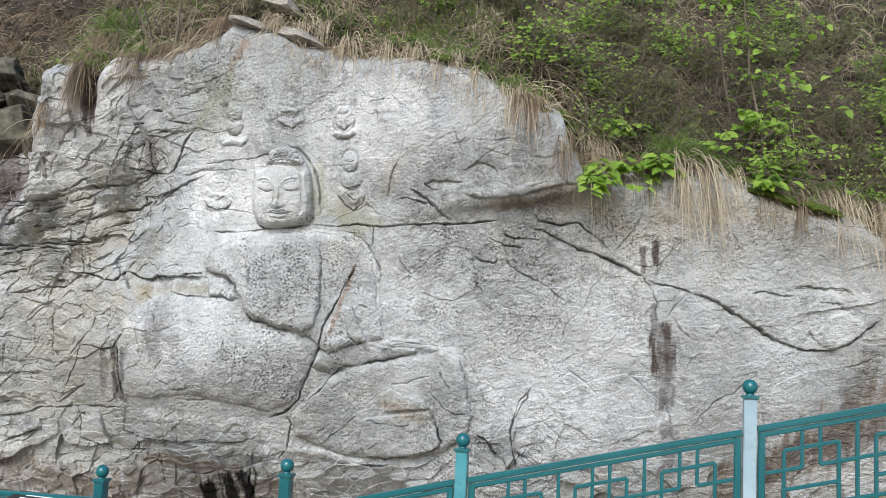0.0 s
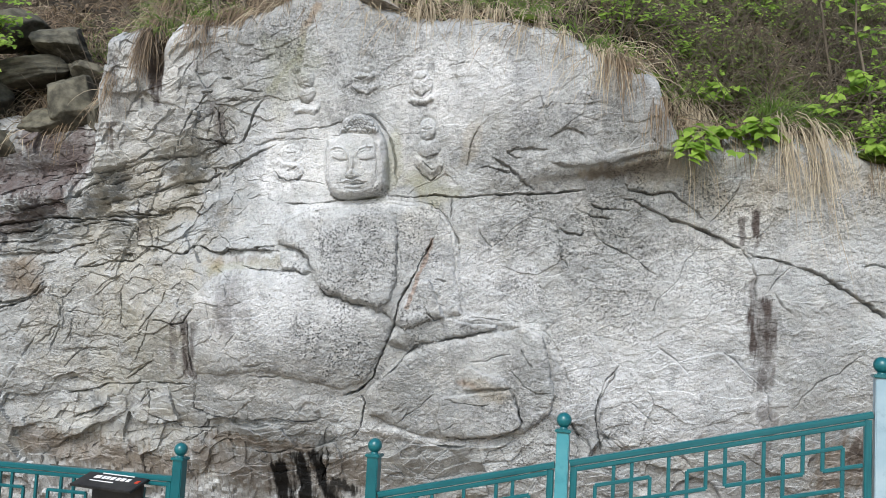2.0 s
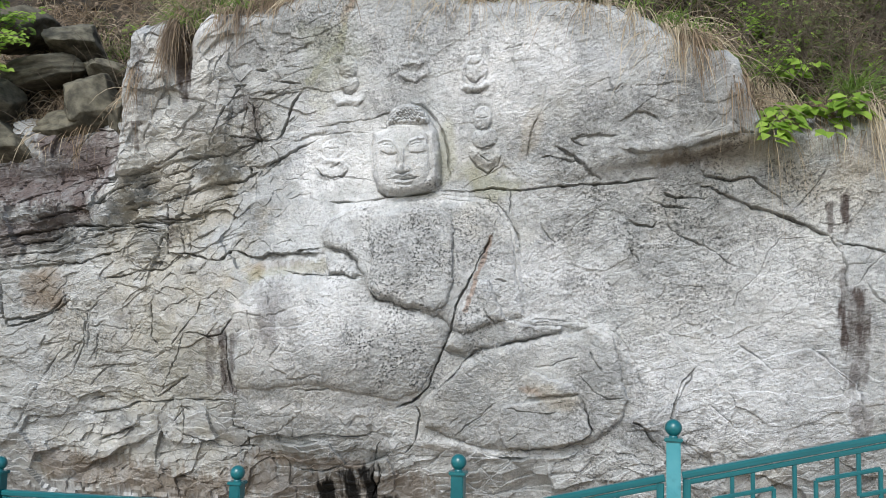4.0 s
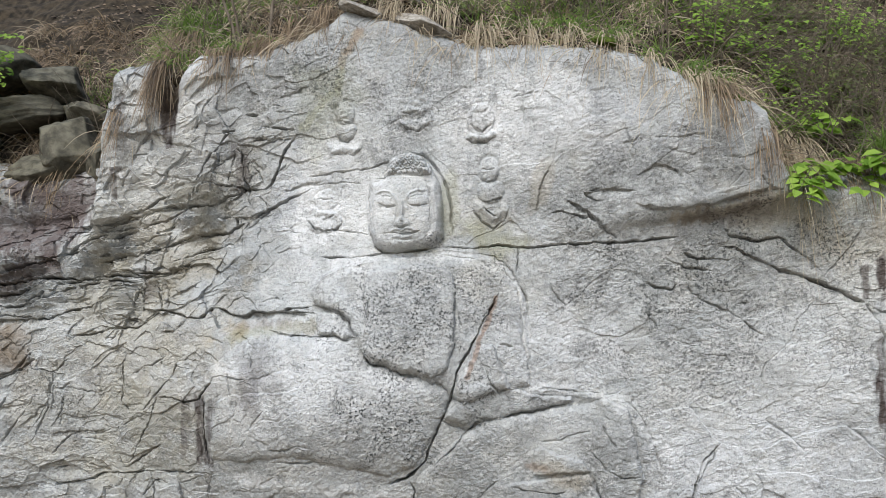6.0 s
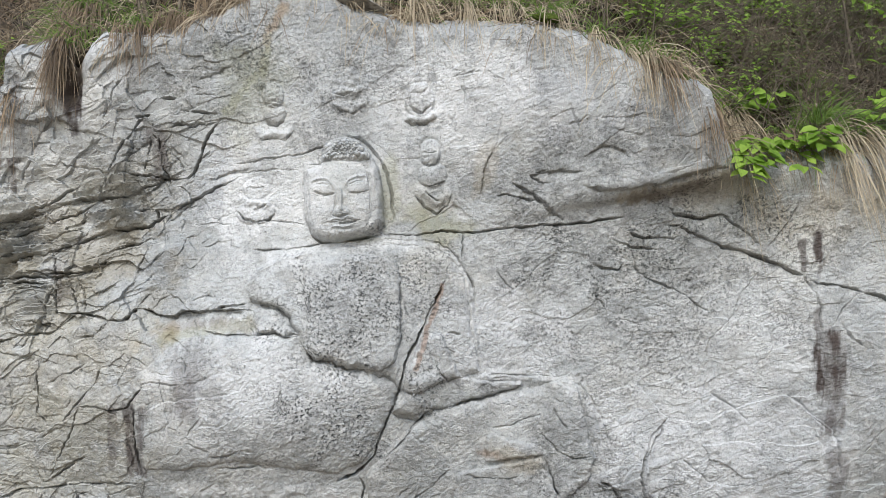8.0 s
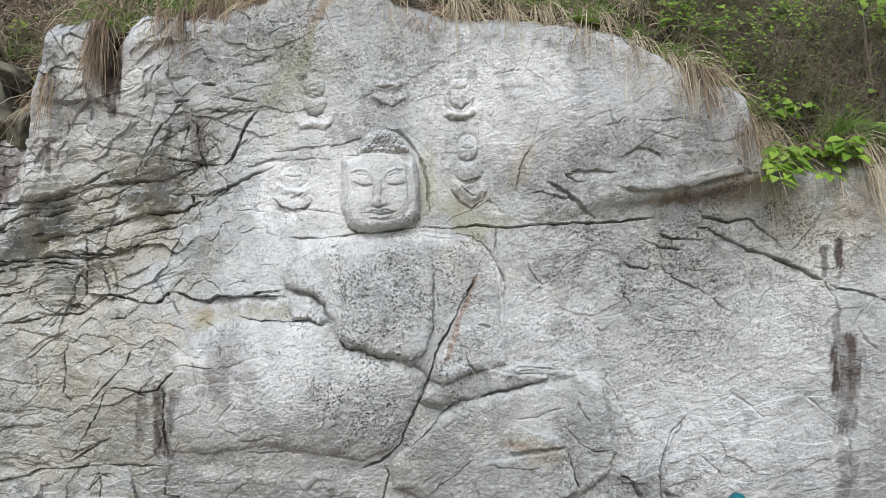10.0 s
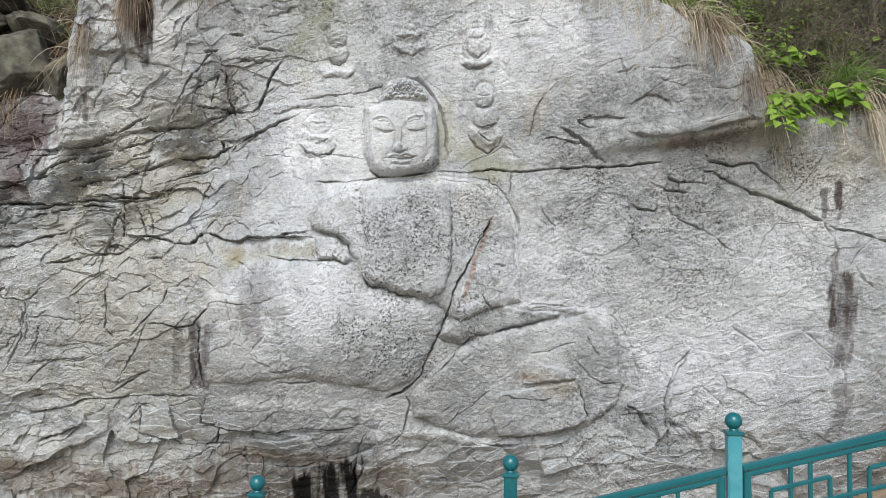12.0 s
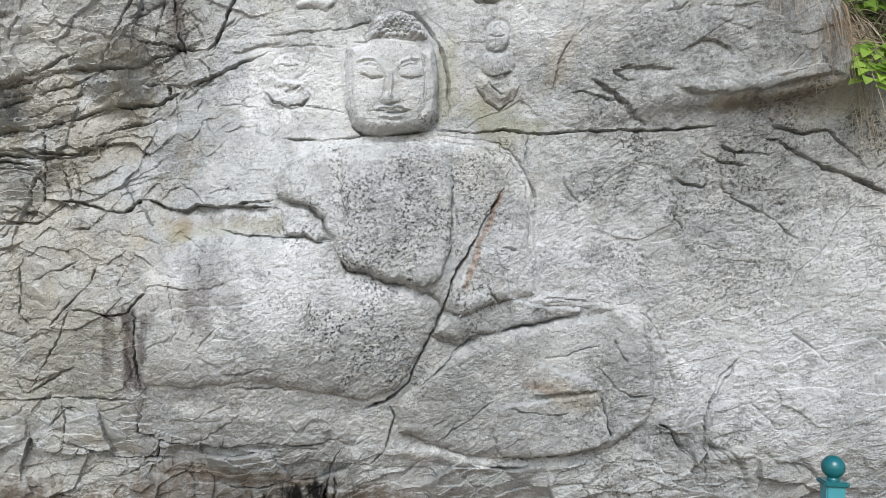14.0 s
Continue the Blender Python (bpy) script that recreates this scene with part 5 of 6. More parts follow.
HZ = EDGE + 0.75 * HS + 0.4 * bumps * np.clip(HS + 0.2, 0, 1)


def hill(x, s):
    i = min(max(int(round((x - hx[0]) / 0.06)), 0), len(hx) - 1)
    j = min(int(np.searchsorted(hs, s)), len(hs) - 1)
    return Vector((x, float(HY[j, i]), float(HZ[j, i])))


def sheet(name, gx, gy, gz, mat):
    r, c = gx.shape
    q = (np.arange(r - 1)[:, None] * c + np.arange(c - 1)[None]).ravel()
    f = np.stack([q, q + 1, q + 1 + c, q + c], -1)
    return link_mesh(name, np.stack([gx, gy, gz], -1).reshape(-1, 3).tolist(), f.tolist(), mat)


tagged(sheet("hillside", HX, HY, HZ, SOIL), "steep brown soil slope with leaf litter above the rock", "hillside", kind="structure")

# ---- ground: earth terrace rising to the right, one sheet to the horizon ----
gxs = np.concatenate([[-900, -200, -60, -20], np.arange(-10, 10.1, 0.2), [20, 60, 200, 900]])
gys = np.concatenate([[-900, -200, -60, -20], np.arange(-6, 12.1, 0.2), [20, 60, 200, 900]])
GX, GY = np.meshgrid(gxs, gys)


def ground_z(x, y):
    x, y = np.clip(x, -9, 9), np.clip(y, -6, 12)
    spots = (-9, -4.7, -2.7, -1.1, 0.2, 2.1, 4.0, 9)
    at_fence = np.interp(x, spots, (-1.15, -1.0, -0.9, -0.72, -0.44, 0.05, 0.5, 1.2))
    line = np.interp(x, spots, (8.6, 7.5, 6.93, 6.47, 6.15, 5.8, 5.45, 4.6))
    foot_z = np.interp(x, (-9, -4, 0, 2.46, 3.33, 5, 9), (-1.3, -1.05, -0.85, -0.36, 0.0, 0.55, 1.3))
    near, far = np.clip((line - 0.4 - y) / 4.0, 0, 1), sstep(0.1, 1.3, y - line)
    return (at_fence * (1 - far) + foot_z * far) * (1 - near) - near * 0.15


tagged(sheet("ground", GX, GY, ground_z(GX, GY) + 0.03 * fbm(GX, GY, 1.2, 3, 120), EARTH), "trodden sandy earth sloping up along the cliff foot", "ground", kind="structure")

# ---- fences ----
UNIT = bpy.data.meshes.new("bar")
_bm = box_bm(1, 1, 1, 0)
bmesh.ops.bevel(_bm, geom=[e for e in _bm.edges if abs((e.verts[0].co - e.verts[1].co).x) > 0.5], offset=0.12, segments=1, affect="EDGES")
_bm.to_mesh(UNIT)
_bm.free()
UNIT.materials.append(TEAL)


def bar(parent, a, b, wide, deep, name="bar"):
    a, b = Vector(a), Vector(b)
    d = b - a
    ob = new(name, UNIT)
    side = Vector((0, 0, 1)).cross(d).normalized() if abs(d.normalized().z) < 0.9 else FENCE_N
    ux = d.normalized()
    uy = (side - ux * side.dot(ux)).normalized()
    uz = ux.cross(uy)
    m = Matrix((ux * d.length, uy * deep, uz * wide)).transposed().to_4x4()
    m.translation = (a + b) / 2
    ob.parent = parent
    ob.matrix_basis = m
    return ob


FENCE_N = Vector((0.2, 0.98, 0)).normalized()


def fence_post(parent, top, paint, height=1.2, width=0.083):
    x, y, z = top
    bm = box_bm(width, width, height, 0.006)
    post = part("post", bm, paint, parent)
    post.matrix_basis = pose(x, y, z - 0.075 - height / 2, 0, 0, -13)
    bm = box_bm(width + 0.026, width + 0.026, 0.024, 0.006)
    cap = part("cap", bm, TEAL, post)
    cap.matrix_basis = pose(0, 0, height / 2 + 0.006)
    bm = bmesh.new()
    bmesh.ops.create_uvsphere(bm, u_segments=28, v_segments=18, radius=0.051)
    bmesh.ops.create_cone(bm, cap_ends=True, segments=20, radius1=0.030, radius2=0.024, depth=0.03, matrix=Matrix.Translation((0, 0, -0.055)))
    for f in bm.faces:
        f.smooth = True
    ball = part("ball", bm, TEAL, post)
    ball.matrix_basis = pose(0, 0, height / 2 + 0.075)


def fence_panel(parent, a, b, motifs, drop_a, drop_b, tall=0.86):
    global FENCE_N
    a, b = Vector(a), Vector(b)
    flat = (b - a).copy()
    flat.z = 0
    FENCE_N = Vector((0, 0, 1)).cross(flat).normalized()
    inset = flat.normalized() * 0.05
    a, b = a + inset - Vector((0, 0, drop_a)), b - inset - Vector((0, 0, drop_b))

    def at(u, v):
        return a.lerp(b, u) - Vector((0, 0, v * tall))

    bar(parent, at(0, 0), at(1, 0), 0.042, 0.05, "top_rail")
    bar(parent, at(0, 1), at(1, 1), 0.042, 0.05, "bottom_rail")
    edge_u = 0.028 / (b - a).length
    bar(parent, at(edge_u, 0.03), at(edge_u, 0.97), 0.045, 0.04, "stile")
    bar(parent, at(1 - edge_u, 0.03), at(1 - edge_u, 0.97), 0.045, 0.04, "stile")
    bar(parent, at(edge_u, 0.052), at(1 - edge_u, 0.052), 0.03, 0.034, "inner_rail")
    bar(parent, at(edge_u, 0.948), at(1 - edge_u, 0.948), 0.03, 0.034, "inner_rail")
    u0, v0 = 2 * edge_u, 0.05
    cu, rv = (1 - 2 * u0) / (5 * motifs), (1 - 2 * v0) / 6
    t = 0.024

    def line(c0, r0, c1, r1):
        deep = 0.026 if r0 == r1 else 0.022
        bar(parent, at(u0 + c0 * cu, v0 + r0 * rv), at(u0 + c1 * cu, v0 + r1 * rv), t, deep)

    for m in range(motifs):
        c = 5 * m
        if m:
            line(c, 0, c, 6)
        for r0, r1, r2, r3 in ((0, 1, 2, 3), (6, 5, 4, 3)):
            line(c + 1, r1, c + 4, r1)
            line(c, r2, c + 2, r2)
            line(c + 3, r2, c + 5, r2)
            line(c + 2, min(r0, r2), c + 2, max(r0, r2))
            line(c + 3, min(r0, r2), c + 3, max(r0, r2))
        line(c + 1, 1, c + 1, 5)
        line(c + 4, 1, c + 4, 5)
        line(c + 1, 3, c + 4, 3)


POSTS = [(-6.6, 8.05, 0.14), (-4.7, 7.5, 0.22), (-2.68, 6.93, 0.30), (-1.12, 6.47, 0.49), (0.18, 6.15, 0.78), (2.10, 5.80, 1.27), (4.0, 5.45, 1.76)]
fence_left = tagged(new("fence"), "teal painted metal lattice fence with ball-topped posts", "fence", "cliff fences")
fence_right = tagged(new("fence"), "teal painted metal lattice fence climbing the slope", "fence", "cliff fences")
for p in POSTS[:3]:
    fence_post(fence_left, p, TEAL)
# posts get paler up the slope, from teal to blue grey
for p, paint in zip(POSTS[3:], (TEAL, LIGHT_TEAL, PALE_PAINT, PALE_PAINT)):
    fence_post(fence_right, p, paint)
fence_panel(fence_left, POSTS[0], POSTS[1], 3, 0.22, 0.22)
fence_panel(fence_left, POSTS[1], POSTS[2], 3, 0.22, 0.23)
fence_panel(fence_right, POSTS[3], POSTS[4], 2, 0.34, 0.30)
fence_panel(fence_right, POSTS[4], POSTS[5], 3, 0.28, 0.31)
fence_panel(fence_right, POSTS[5], POSTS[6], 3, 0.28, 0.31)

# ---- information board on the left fence ----
def info_board():
    thing = tagged(new("info_board"), "black slanted information board with white lettering by the fence", "sign")
    thing.matrix_world = pose(-3.22, 6.98, 0.02, 0, 0, -16)
    top = part("panel", box_bm(0.56, 0.30, 0.022, 0.004), BLACK, thing, "slanted black board")
    top.matrix_basis = pose(0, 0, 0.0, 15, 0, 0)
    part("backing", box_bm(0.47, 0.03, 0.30, 0.004, (0, 0.07, -0.17)), BLACK, thing)
    for dx in (-0.2, 0.2):
        part("leg", box_bm(0.04, 0.04, 0.95, 0.004, (dx, 0.11, -0.52)), TEAL, thing)
    x = -0.16
    for wide in (0.03, 0.045, 0.04, 0.045, 0.05, 0.045, 0.05, 0.045):
        mark = part("lettering", box_bm(wide * 0.72, 0.045, 0.003, 0), WHITE, top)
        mark.matrix_basis = pose(x, 0.01, 0.0125)
        x += wide
    seal = part("seal", box_bm(0.03, 0.045, 0.003, 0), RED, top, "small red seal")
    seal.matrix_basis = pose(0.235, 0.0, 0.0125)
    small = part("lettering", box_bm(0.30, 0.012, 0.003, 0), WHITE, top)
    small.matrix_basis = pose(0.0, 0.075, 0.0125)
    small = part("lettering", box_bm(0.22, 0.010, 0.003, 0), WHITE, top)
    small.matrix_basis = pose(-0.06, -0.055, 0.0125)
    part("notice", box_bm(0.22, 0.012, 0.16, 0.002, (-0.02, -0.03, -0.33)), WHITE, thing, "white paper notice")


info_board()


# ---- boulders and loose slabs ----
def boulder(at, size, turn, seed, mat, label, name="boulder", cuts=14, stretch=1.0):
    r = random.Random(seed)
    bm = bmesh.new()
    bmesh.ops.create_icosphere(bm, subdivisions=5, radius=1.0)
    planes = []
    for _ in range(cuts):
        d = Vector((r.uniform(-1, 1), r.uniform(-1, 1), r.uniform(-1, 1))).normalized()
        planes.append((d, r.uniform(0.5, 0.8)))
    off = Vector((r.uniform(-50, 50),) * 3)
    for v in bm.verts:
        for d, far in planes:
            k = v.co.dot(d)
            if k > far:
                v.co -= d * (k - far) * 0.96
        q = v.co.copy()
        bed = noise.noise(Vector((q.x * 0.8, q.y * 0.8, q.z * 6)) + off)
        v.co += q.normalized() * (0.05 * noise.fractal(q * 2.3 + off, 0.9, 2.1, 5) + 0.035 * bed)
    for f in bm.faces:
        f.smooth = True
    ob = part(name, bm, mat)
    ob.matrix_world = Matrix.Translation(at) @ pose(0, 0, 0, *turn) @ Matrix.Diagonal((*size, 1))
    return tagged(ob, label, "rock")


def on_hill(x, s, lift=0.0, back=0.0):
    return hill(x, s) + Vector((0, back, lift))


for at, size, turn, seed in (
    ((-5.42, 9.85, 4.36), (0.40, 0.45, 0.27), (8, 10, 12), 3),
    ((-5.80, 9.65, 4.00), (0.62, 0.50, 0.20), (0, -14, 8), 4),
    ((-5.00, 9.40, 3.52), (0.43, 0.42, 0.40), (5, 24, -15), 5),
    ((-6.15, 9.55, 3.62), (0.40, 0.50, 0.30), (0, -12, 5), 6),
    ((-5.95, 9.40, 3.12), (0.55, 0.50, 0.34), (4, 12, 30), 7),
    ((-6.40, 10.2, 4.62), (0.60, 0.50, 0.34), (0, 6, 15), 8),
    ((-7.00, 9.90, 4.00), (0.75, 0.60, 0.55), (4, 12, 70), 9),
    ((-5.05, 9.75, 4.02), (0.34, 0.34, 0.20), (0, 30, 15), 12),
    ((-5.30, 9.45, 3.30), (0.40, 0.40, 0.26), (0, -10, 65), 13),
    ((-4.62, 9.25, 3.42), (0.22, 0.30, 0.30), (0, 20, 25), 14),
):
    tagged(boulder(at, size, turn, seed, DARK_ROCK, "mossy brown boulder wedged on the slope beside the cliff"), group="slope boulders")
for (x, s), size, turn, seed in (
    ((-2.12, 0.07), (0.20, 0.22, 0.075), (10, 14, 10), 21),
    ((-1.57, 0.12), (0.27, 0.22, 0.085), (6, 20, -8), 22),
    ((-1.79, 0.48), (0.24, 0.2, 0.09), (6, 8, 20), 23),
):
    ob = boulder(on_hill(x, s, 0.03, -0.10), size, turn, seed, SLAB_ROCK, "flat grey stone slab lying on the cliff's brow", "stone_slab", 9)
    tagged(ob, group="brow slabs")


# ---- plants ----
class Strips:
    """Thin blades and leaves gathered into one mesh."""

    def __init__(self):
        self.v, self.f = [], []

    def blade(self, root, way, length, droop, width, steps=5):
        way = Vector(way).normalized()
        face = Vector((rnd.uniform(-0.5, 0.5), -1, rnd.uniform(-0.3, 0.5)))
        curl = Vector((rnd.uniform(-0.12, 0.12), rnd.uniform(-0.06, 0.06), 0)) * length
        n = len(self.v)
        prev = None
        for i in range(steps + 1):
            u = i / steps
            p = root + way * (u * length) + Vector((0, 0, -droop * u * u * length)) + curl * u * u * u
            t = (p - prev) if prev is not None else way
            prev = p
            side = t.cross(face).normalized() * (width * (1 - 0.85 * u * u))
            self.v += [p - side, p + side]
            if i:
                k = n + 2 * i
                self.f.append((k - 2, k - 1, k + 1, k))

    def leaf(self, at, way, up, length, width):
        way, up = Vector(way).normalized(), Vector(up)
        side = way.cross(up)
        if side.length < 1e-4:
            side = Vector((1, 0, 0))
        side.normalize()
        up = side.cross(way)
        n = len(self.v)
        for u, w in ((0.0, 0.0), (0.30, 0.5), (0.66, 0.42), (1.0, 0.0)):
            m = at + way * (u * length) - up * (0.22 * u * u * length)
            if w == 0:
                self.v.append(m)
            else:
                lift = up * (0.10 * length)
                self.v += [m - side * (w * width) + lift, m, m + side * (w * width) + lift]
        self.f += [(n, n + 1, n + 2), (n, n + 2, n + 3), (n + 1, n + 4, n + 5, n + 2), (n + 2, n + 5, n + 6, n + 3), (n + 4, n + 7, n + 5), (n + 5, n + 7, n + 6)]

    def tube(self, pts, r0, r1, sides=5):
        n = len(self.v)
        for i, p in enumerate(pts):
            t = (pts[min(i + 1, len(pts) - 1)] - pts[max(i - 1, 0)]).normalized()
            a = t.orthogonal().normalized()
            b = t.cross(a)
            r = r0 + (r1 - r0) * i / (len(pts) - 1)
            for k in range(sides):
                g = 2 * math.pi * k / sides
                self.v.append(p + (a * math.cos(g) + b * math.sin(g)) * r)
            if i:
                for k in range(sides):
                    j = (k + 1) % sides
                    q = n + (i - 1) * sides
                    self.f.append((q + k, q + j, q + sides + j, q + sides + k))

    def mesh(self, name, mat, parent=None):
        return link_mesh(name, self.v, self.f, mat, parent)


def hanging_tuft(x, s, wide, count, length, green, label, dry, out=0.5):
    """A tussock rooted on the brow: old straw hanging over the rock, fresh blades arching above it."""
    thing = tagged(new("grass_tuft"), label, "grass", "hanging grass tufts")
    root = on_hill(x, s * 0.7, 0, -0.12)
    thing.matrix_world = Matrix.Translation(root)
    straw, fresh = Strips(), Strips()
    locks = [(rnd.gauss(0, wide * 0.5), rnd.gauss(0, 0.13), rnd.uniform(0.35, 1.1), rnd.uniform(0.35, 0.85)) for _ in range(max(4, count // 9))]
    for _ in range(count):
        lx, lean, long, forth = rnd.choice(locks)
        r = Vector((lx + rnd.gauss(0, 0.016), rnd.uniform(-0.10, 0.08), rnd.uniform(-0.05, 0.06)))
        w = (lean + rnd.gauss(0, 0.09), -forth * out / 0.5 + rnd.gauss(0, 0.08), rnd.uniform(-0.3, 0.5))
        straw.blade(r, w, length * long * rnd.uniform(0.6, 1.1), rnd.uniform(1.2, 2.0), rnd.uniform(0.0022, 0.0048), 6)
    for _ in range(int(count * green)):
        r = Vector((rnd.gauss(0, wide * 0.5), rnd.uniform(-0.08, 0.1), rnd.uniform(0.0, 0.06)))
        w = (rnd.gauss(0, 0.5), -rnd.uniform(0.0, 0.6), rnd.uniform(0.5, 1.0))
        fresh.blade(r, w, length * rnd.uniform(0.35, 0.75), rnd.uniform(0.3, 1.1), rnd.uniform(0.002, 0.0042), 5)
    straw.mesh("dry_grass", dry, thing)
    if fresh.v:
        fresh.mesh("fresh_grass", GREEN, thing)


for (x, s), wide, count, length, green in (
    ((1.44, 0.88), 0.12, 90, 0.62, 1.2),
    ((1.30, 1.10), 0.12, 60, 0.60, 0.8),
    ((2.05, 0.55), 0.10, 80, 0.78, 2.2),
    ((2.36, 0.50), 0.13, 100, 0.66, 1.0),
    ((2.60, 0.36), 0.10, 40, 0.40, 0.5),
    ((3.45, 0.64), 0.30, 170, 0.50, 0.35),
    ((3.83, 0.71), 0.32, 190, 0.50, 0.25),
    ((4.09, 0.57), 0.30, 150, 0.50, 0.25),
    ((-1.07, 0.51), 0.13, 60, 0.36, 0.25),
    ((-0.68, 0.47), 0.12, 50, 0.30, 0.8),
) + (
    ((-0.36, 0.45), 0.14, 50, 0.32, 1.0),
    ((-0.05, 0.36), 0.14, 45, 0.34, 1.0),
    ((0.23, 0.24), 0.12, 40, 0.36, 0.8),
    ((0.53, 0.30), 0.16, 80, 0.36, 0.5),
    ((-1.87, 0.44), 0.12, 90, 0.32, 0.0),
    ((-1.49, 0.63), 0.16, 110, 0.36, 0.1),
):
    hanging_tuft(x, s, wide, count, length, green, "tussock of pale dry grass hanging over the rock edge", STRAW)
for (x, s), wide, count, length, green in (
    ((-3.89, 0.00), 0.05, 160, 0.34, 0.1),
    ((-3.91, 0.14), 0.08, 160, 0.36, 0.15),
    ((-3.90, 0.45), 0.12, 160, 0.30, 0.25),
    ((-3.88, 1.15), 0.22, 200, 0.34, 0.25),
    ((-3.27, 0.23), 0.20, 160, 0.26, 0.4),
    ((-3.00, 0.38), 0.22, 170, 0.24, 0.3),
    ((-2.69, 0.51), 0.22, 190, 0.22, 0.1),
    ((-2.44, 0.49), 0.2, 190, 0.22, 0.05),
    ((-5.14, 1.01), 0.14, 45, 0.35, 0.1),
    ((-5.26, 0.87), 0.2, 50, 0.38, 0.1),
    ((-4.29, 0.00), 0.12, 90, 0.40, 0.15),
    ((-5.10, 0.30), 0.2, 50, 0.30, 0.15),
) + (
    ((1.03, 0.21), 0.14, 120, 0.40, 0.2),
    ((0.66, 0.25), 0.2, 150, 0.30, 0.3),
    ((1.80, 0.43), 0.2, 150, 0.30, 0.3),
    ((2.92, 0.29), 0.2, 150, 0.26, 0.3),
    ((3.15, 0.25), 0.2, 150, 0.26, 0.2),
):
    hanging_tuft(x, s, wide, count, length, green, "brown dead grass and rootlets hanging from the slope's edge", OLD_STRAW)

# grass that covers the slope, too many to count
straw, old, fresh = Strips(), Strips(), Strips()
for _ in range(44000):
    x = rnd.uniform(-7.0, 6.2)
    s = (5.6 if x > 2.5 else 3.6) * rnd.random() ** 1.3 - 0.02
    if noise.fractal(Vector((x * 2.6, s * 3.0, 9.0)), 0.8, 2.0, 3) < rnd.gauss(0.10, 0.12):
        continue
    patch = noise.noise(Vector((x * 0.9, s * 1.1, 3.0)))
    kind = rnd.random() + 0.9 * patch - (0.45 if x < -4.2 else 0.0)
    root = on_hill(x, s)
    w = (rnd.gauss(0, 0.5), -rnd.uniform(0.1, 0.9), rnd.uniform(0.1, 1.0))
    if kind > 0.80 and s > 0.08:
        fresh.blade(root, w, rnd.uniform(0.15, 0.50), rnd.uniform(0.2, 1.0), rnd.uniform(0.0018, 0.004))
    elif kind > 0.30:
        straw.blade(root, w, rnd.uniform(0.15, 0.55), rnd.uniform(0.5, 1.5), rnd.uniform(0.0025, 0.005))
    else:
        old.blade(root, w, rnd.uniform(0.12, 0.45), rnd.uniform(0.5, 1.5), rnd.uniform(0.0025, 0.0055))
for x0, s0, sx, ss, count in ((-3.89, 1.14, 0.28, 0.12, 520), (-3.10, 1.20, 0.5, 0.14, 420), (-0.52, 0.67, 0.5, 0.16, 420), (-3.90, 0.20, 0.2, 0.1, 200), (-4.31, 0.57, 0.22, 0.12, 160), (0.40, 1.17, 0.6, 0.2, 420), (2.21, 1.03, 0.25, 0.1, 260), (-5.24, 1.75, 0.2, 0.12, 120), (3.92, 1.35, 0.3, 0.12, 160)):
    for _ in range(count):
        x, s = rnd.gauss(x0, sx), max(s0 + rnd.gauss(0, ss), 0.0)
        w = (rnd.gauss(0, 0.4), -rnd.uniform(0.0, 0.6), rnd.uniform(0.6, 1.0))
        fresh.blade(on_hill(x, s), w, rnd.uniform(0.14, 0.36), rnd.uniform(0.2, 0.9), rnd.uniform(0.002, 0.004))
tagged(straw.mesh("dry_grass", STRAW), "pale dry grass covering the slope above the cliff", "grass", kind="stuff")
tagged(old.mesh("dead_grass", OLD_STRAW), "brown dead grass covering the slope above the cliff", "grass", kind="stuff")
tagged(fresh.mesh("green_grass", GREEN), "fresh green grass sprouting on the slope", "grass", kind="stuff")

litter = Strips()
for _ in range(7000):
    x, s = rnd.uniform(-7.0, 5.5), 4.2 * rnd.random() ** 1.3
    a = rnd.uniform(0, 2 * math.pi)
    litter.leaf(on_hill(x, s, 0.012), (math.cos(a), math.sin(a) * 0.7 - 0.2, math.sin(a) * 0.5), (rnd.uniform(-0.6, 0.6), -0.7, 0.7), rnd.uniform(0.03, 0.085), rnd.uniform(0.02, 0.05))
tagged(litter.mesh("leaf_litter", DEAD_LEAF), "brown dead leaves scattered on the slope", "leaf litter", kind="stuff")

twigs = Strips()
for _ in range(3400):
    x, s = (rnd.gauss(2.6, 1.2), rnd.uniform(0.1, 3.2)) if rnd.random() < 0.65 else (rnd.uniform(-5.5, 5.0), rnd.uniform(0.05, 2.4))
    p = on_hill(x, s)
    d = Vector((rnd.gauss(0, 0.8), -rnd.uniform(0.1, 0.6), rnd.uniform(-0.2, 0.9))).normalized()
    ln = rnd.uniform(0.25, 0.95)
    pts = [p]
    for k in range(5):
        d = (d + Vector((rnd.gauss(0, 0.22), rnd.gauss(0, 0.12), rnd.gauss(-0.06, 0.18)))).normalized()
        pts.append(pts[-1] + d * ln / 5)
    twigs.tube(pts, rnd.uniform(0.003, 0.0065), 0.0015, 4)
tagged(twigs.mesh("twigs", BARK), "tangle of thin grey brown twigs on the slope", "twigs", kind="stuff")


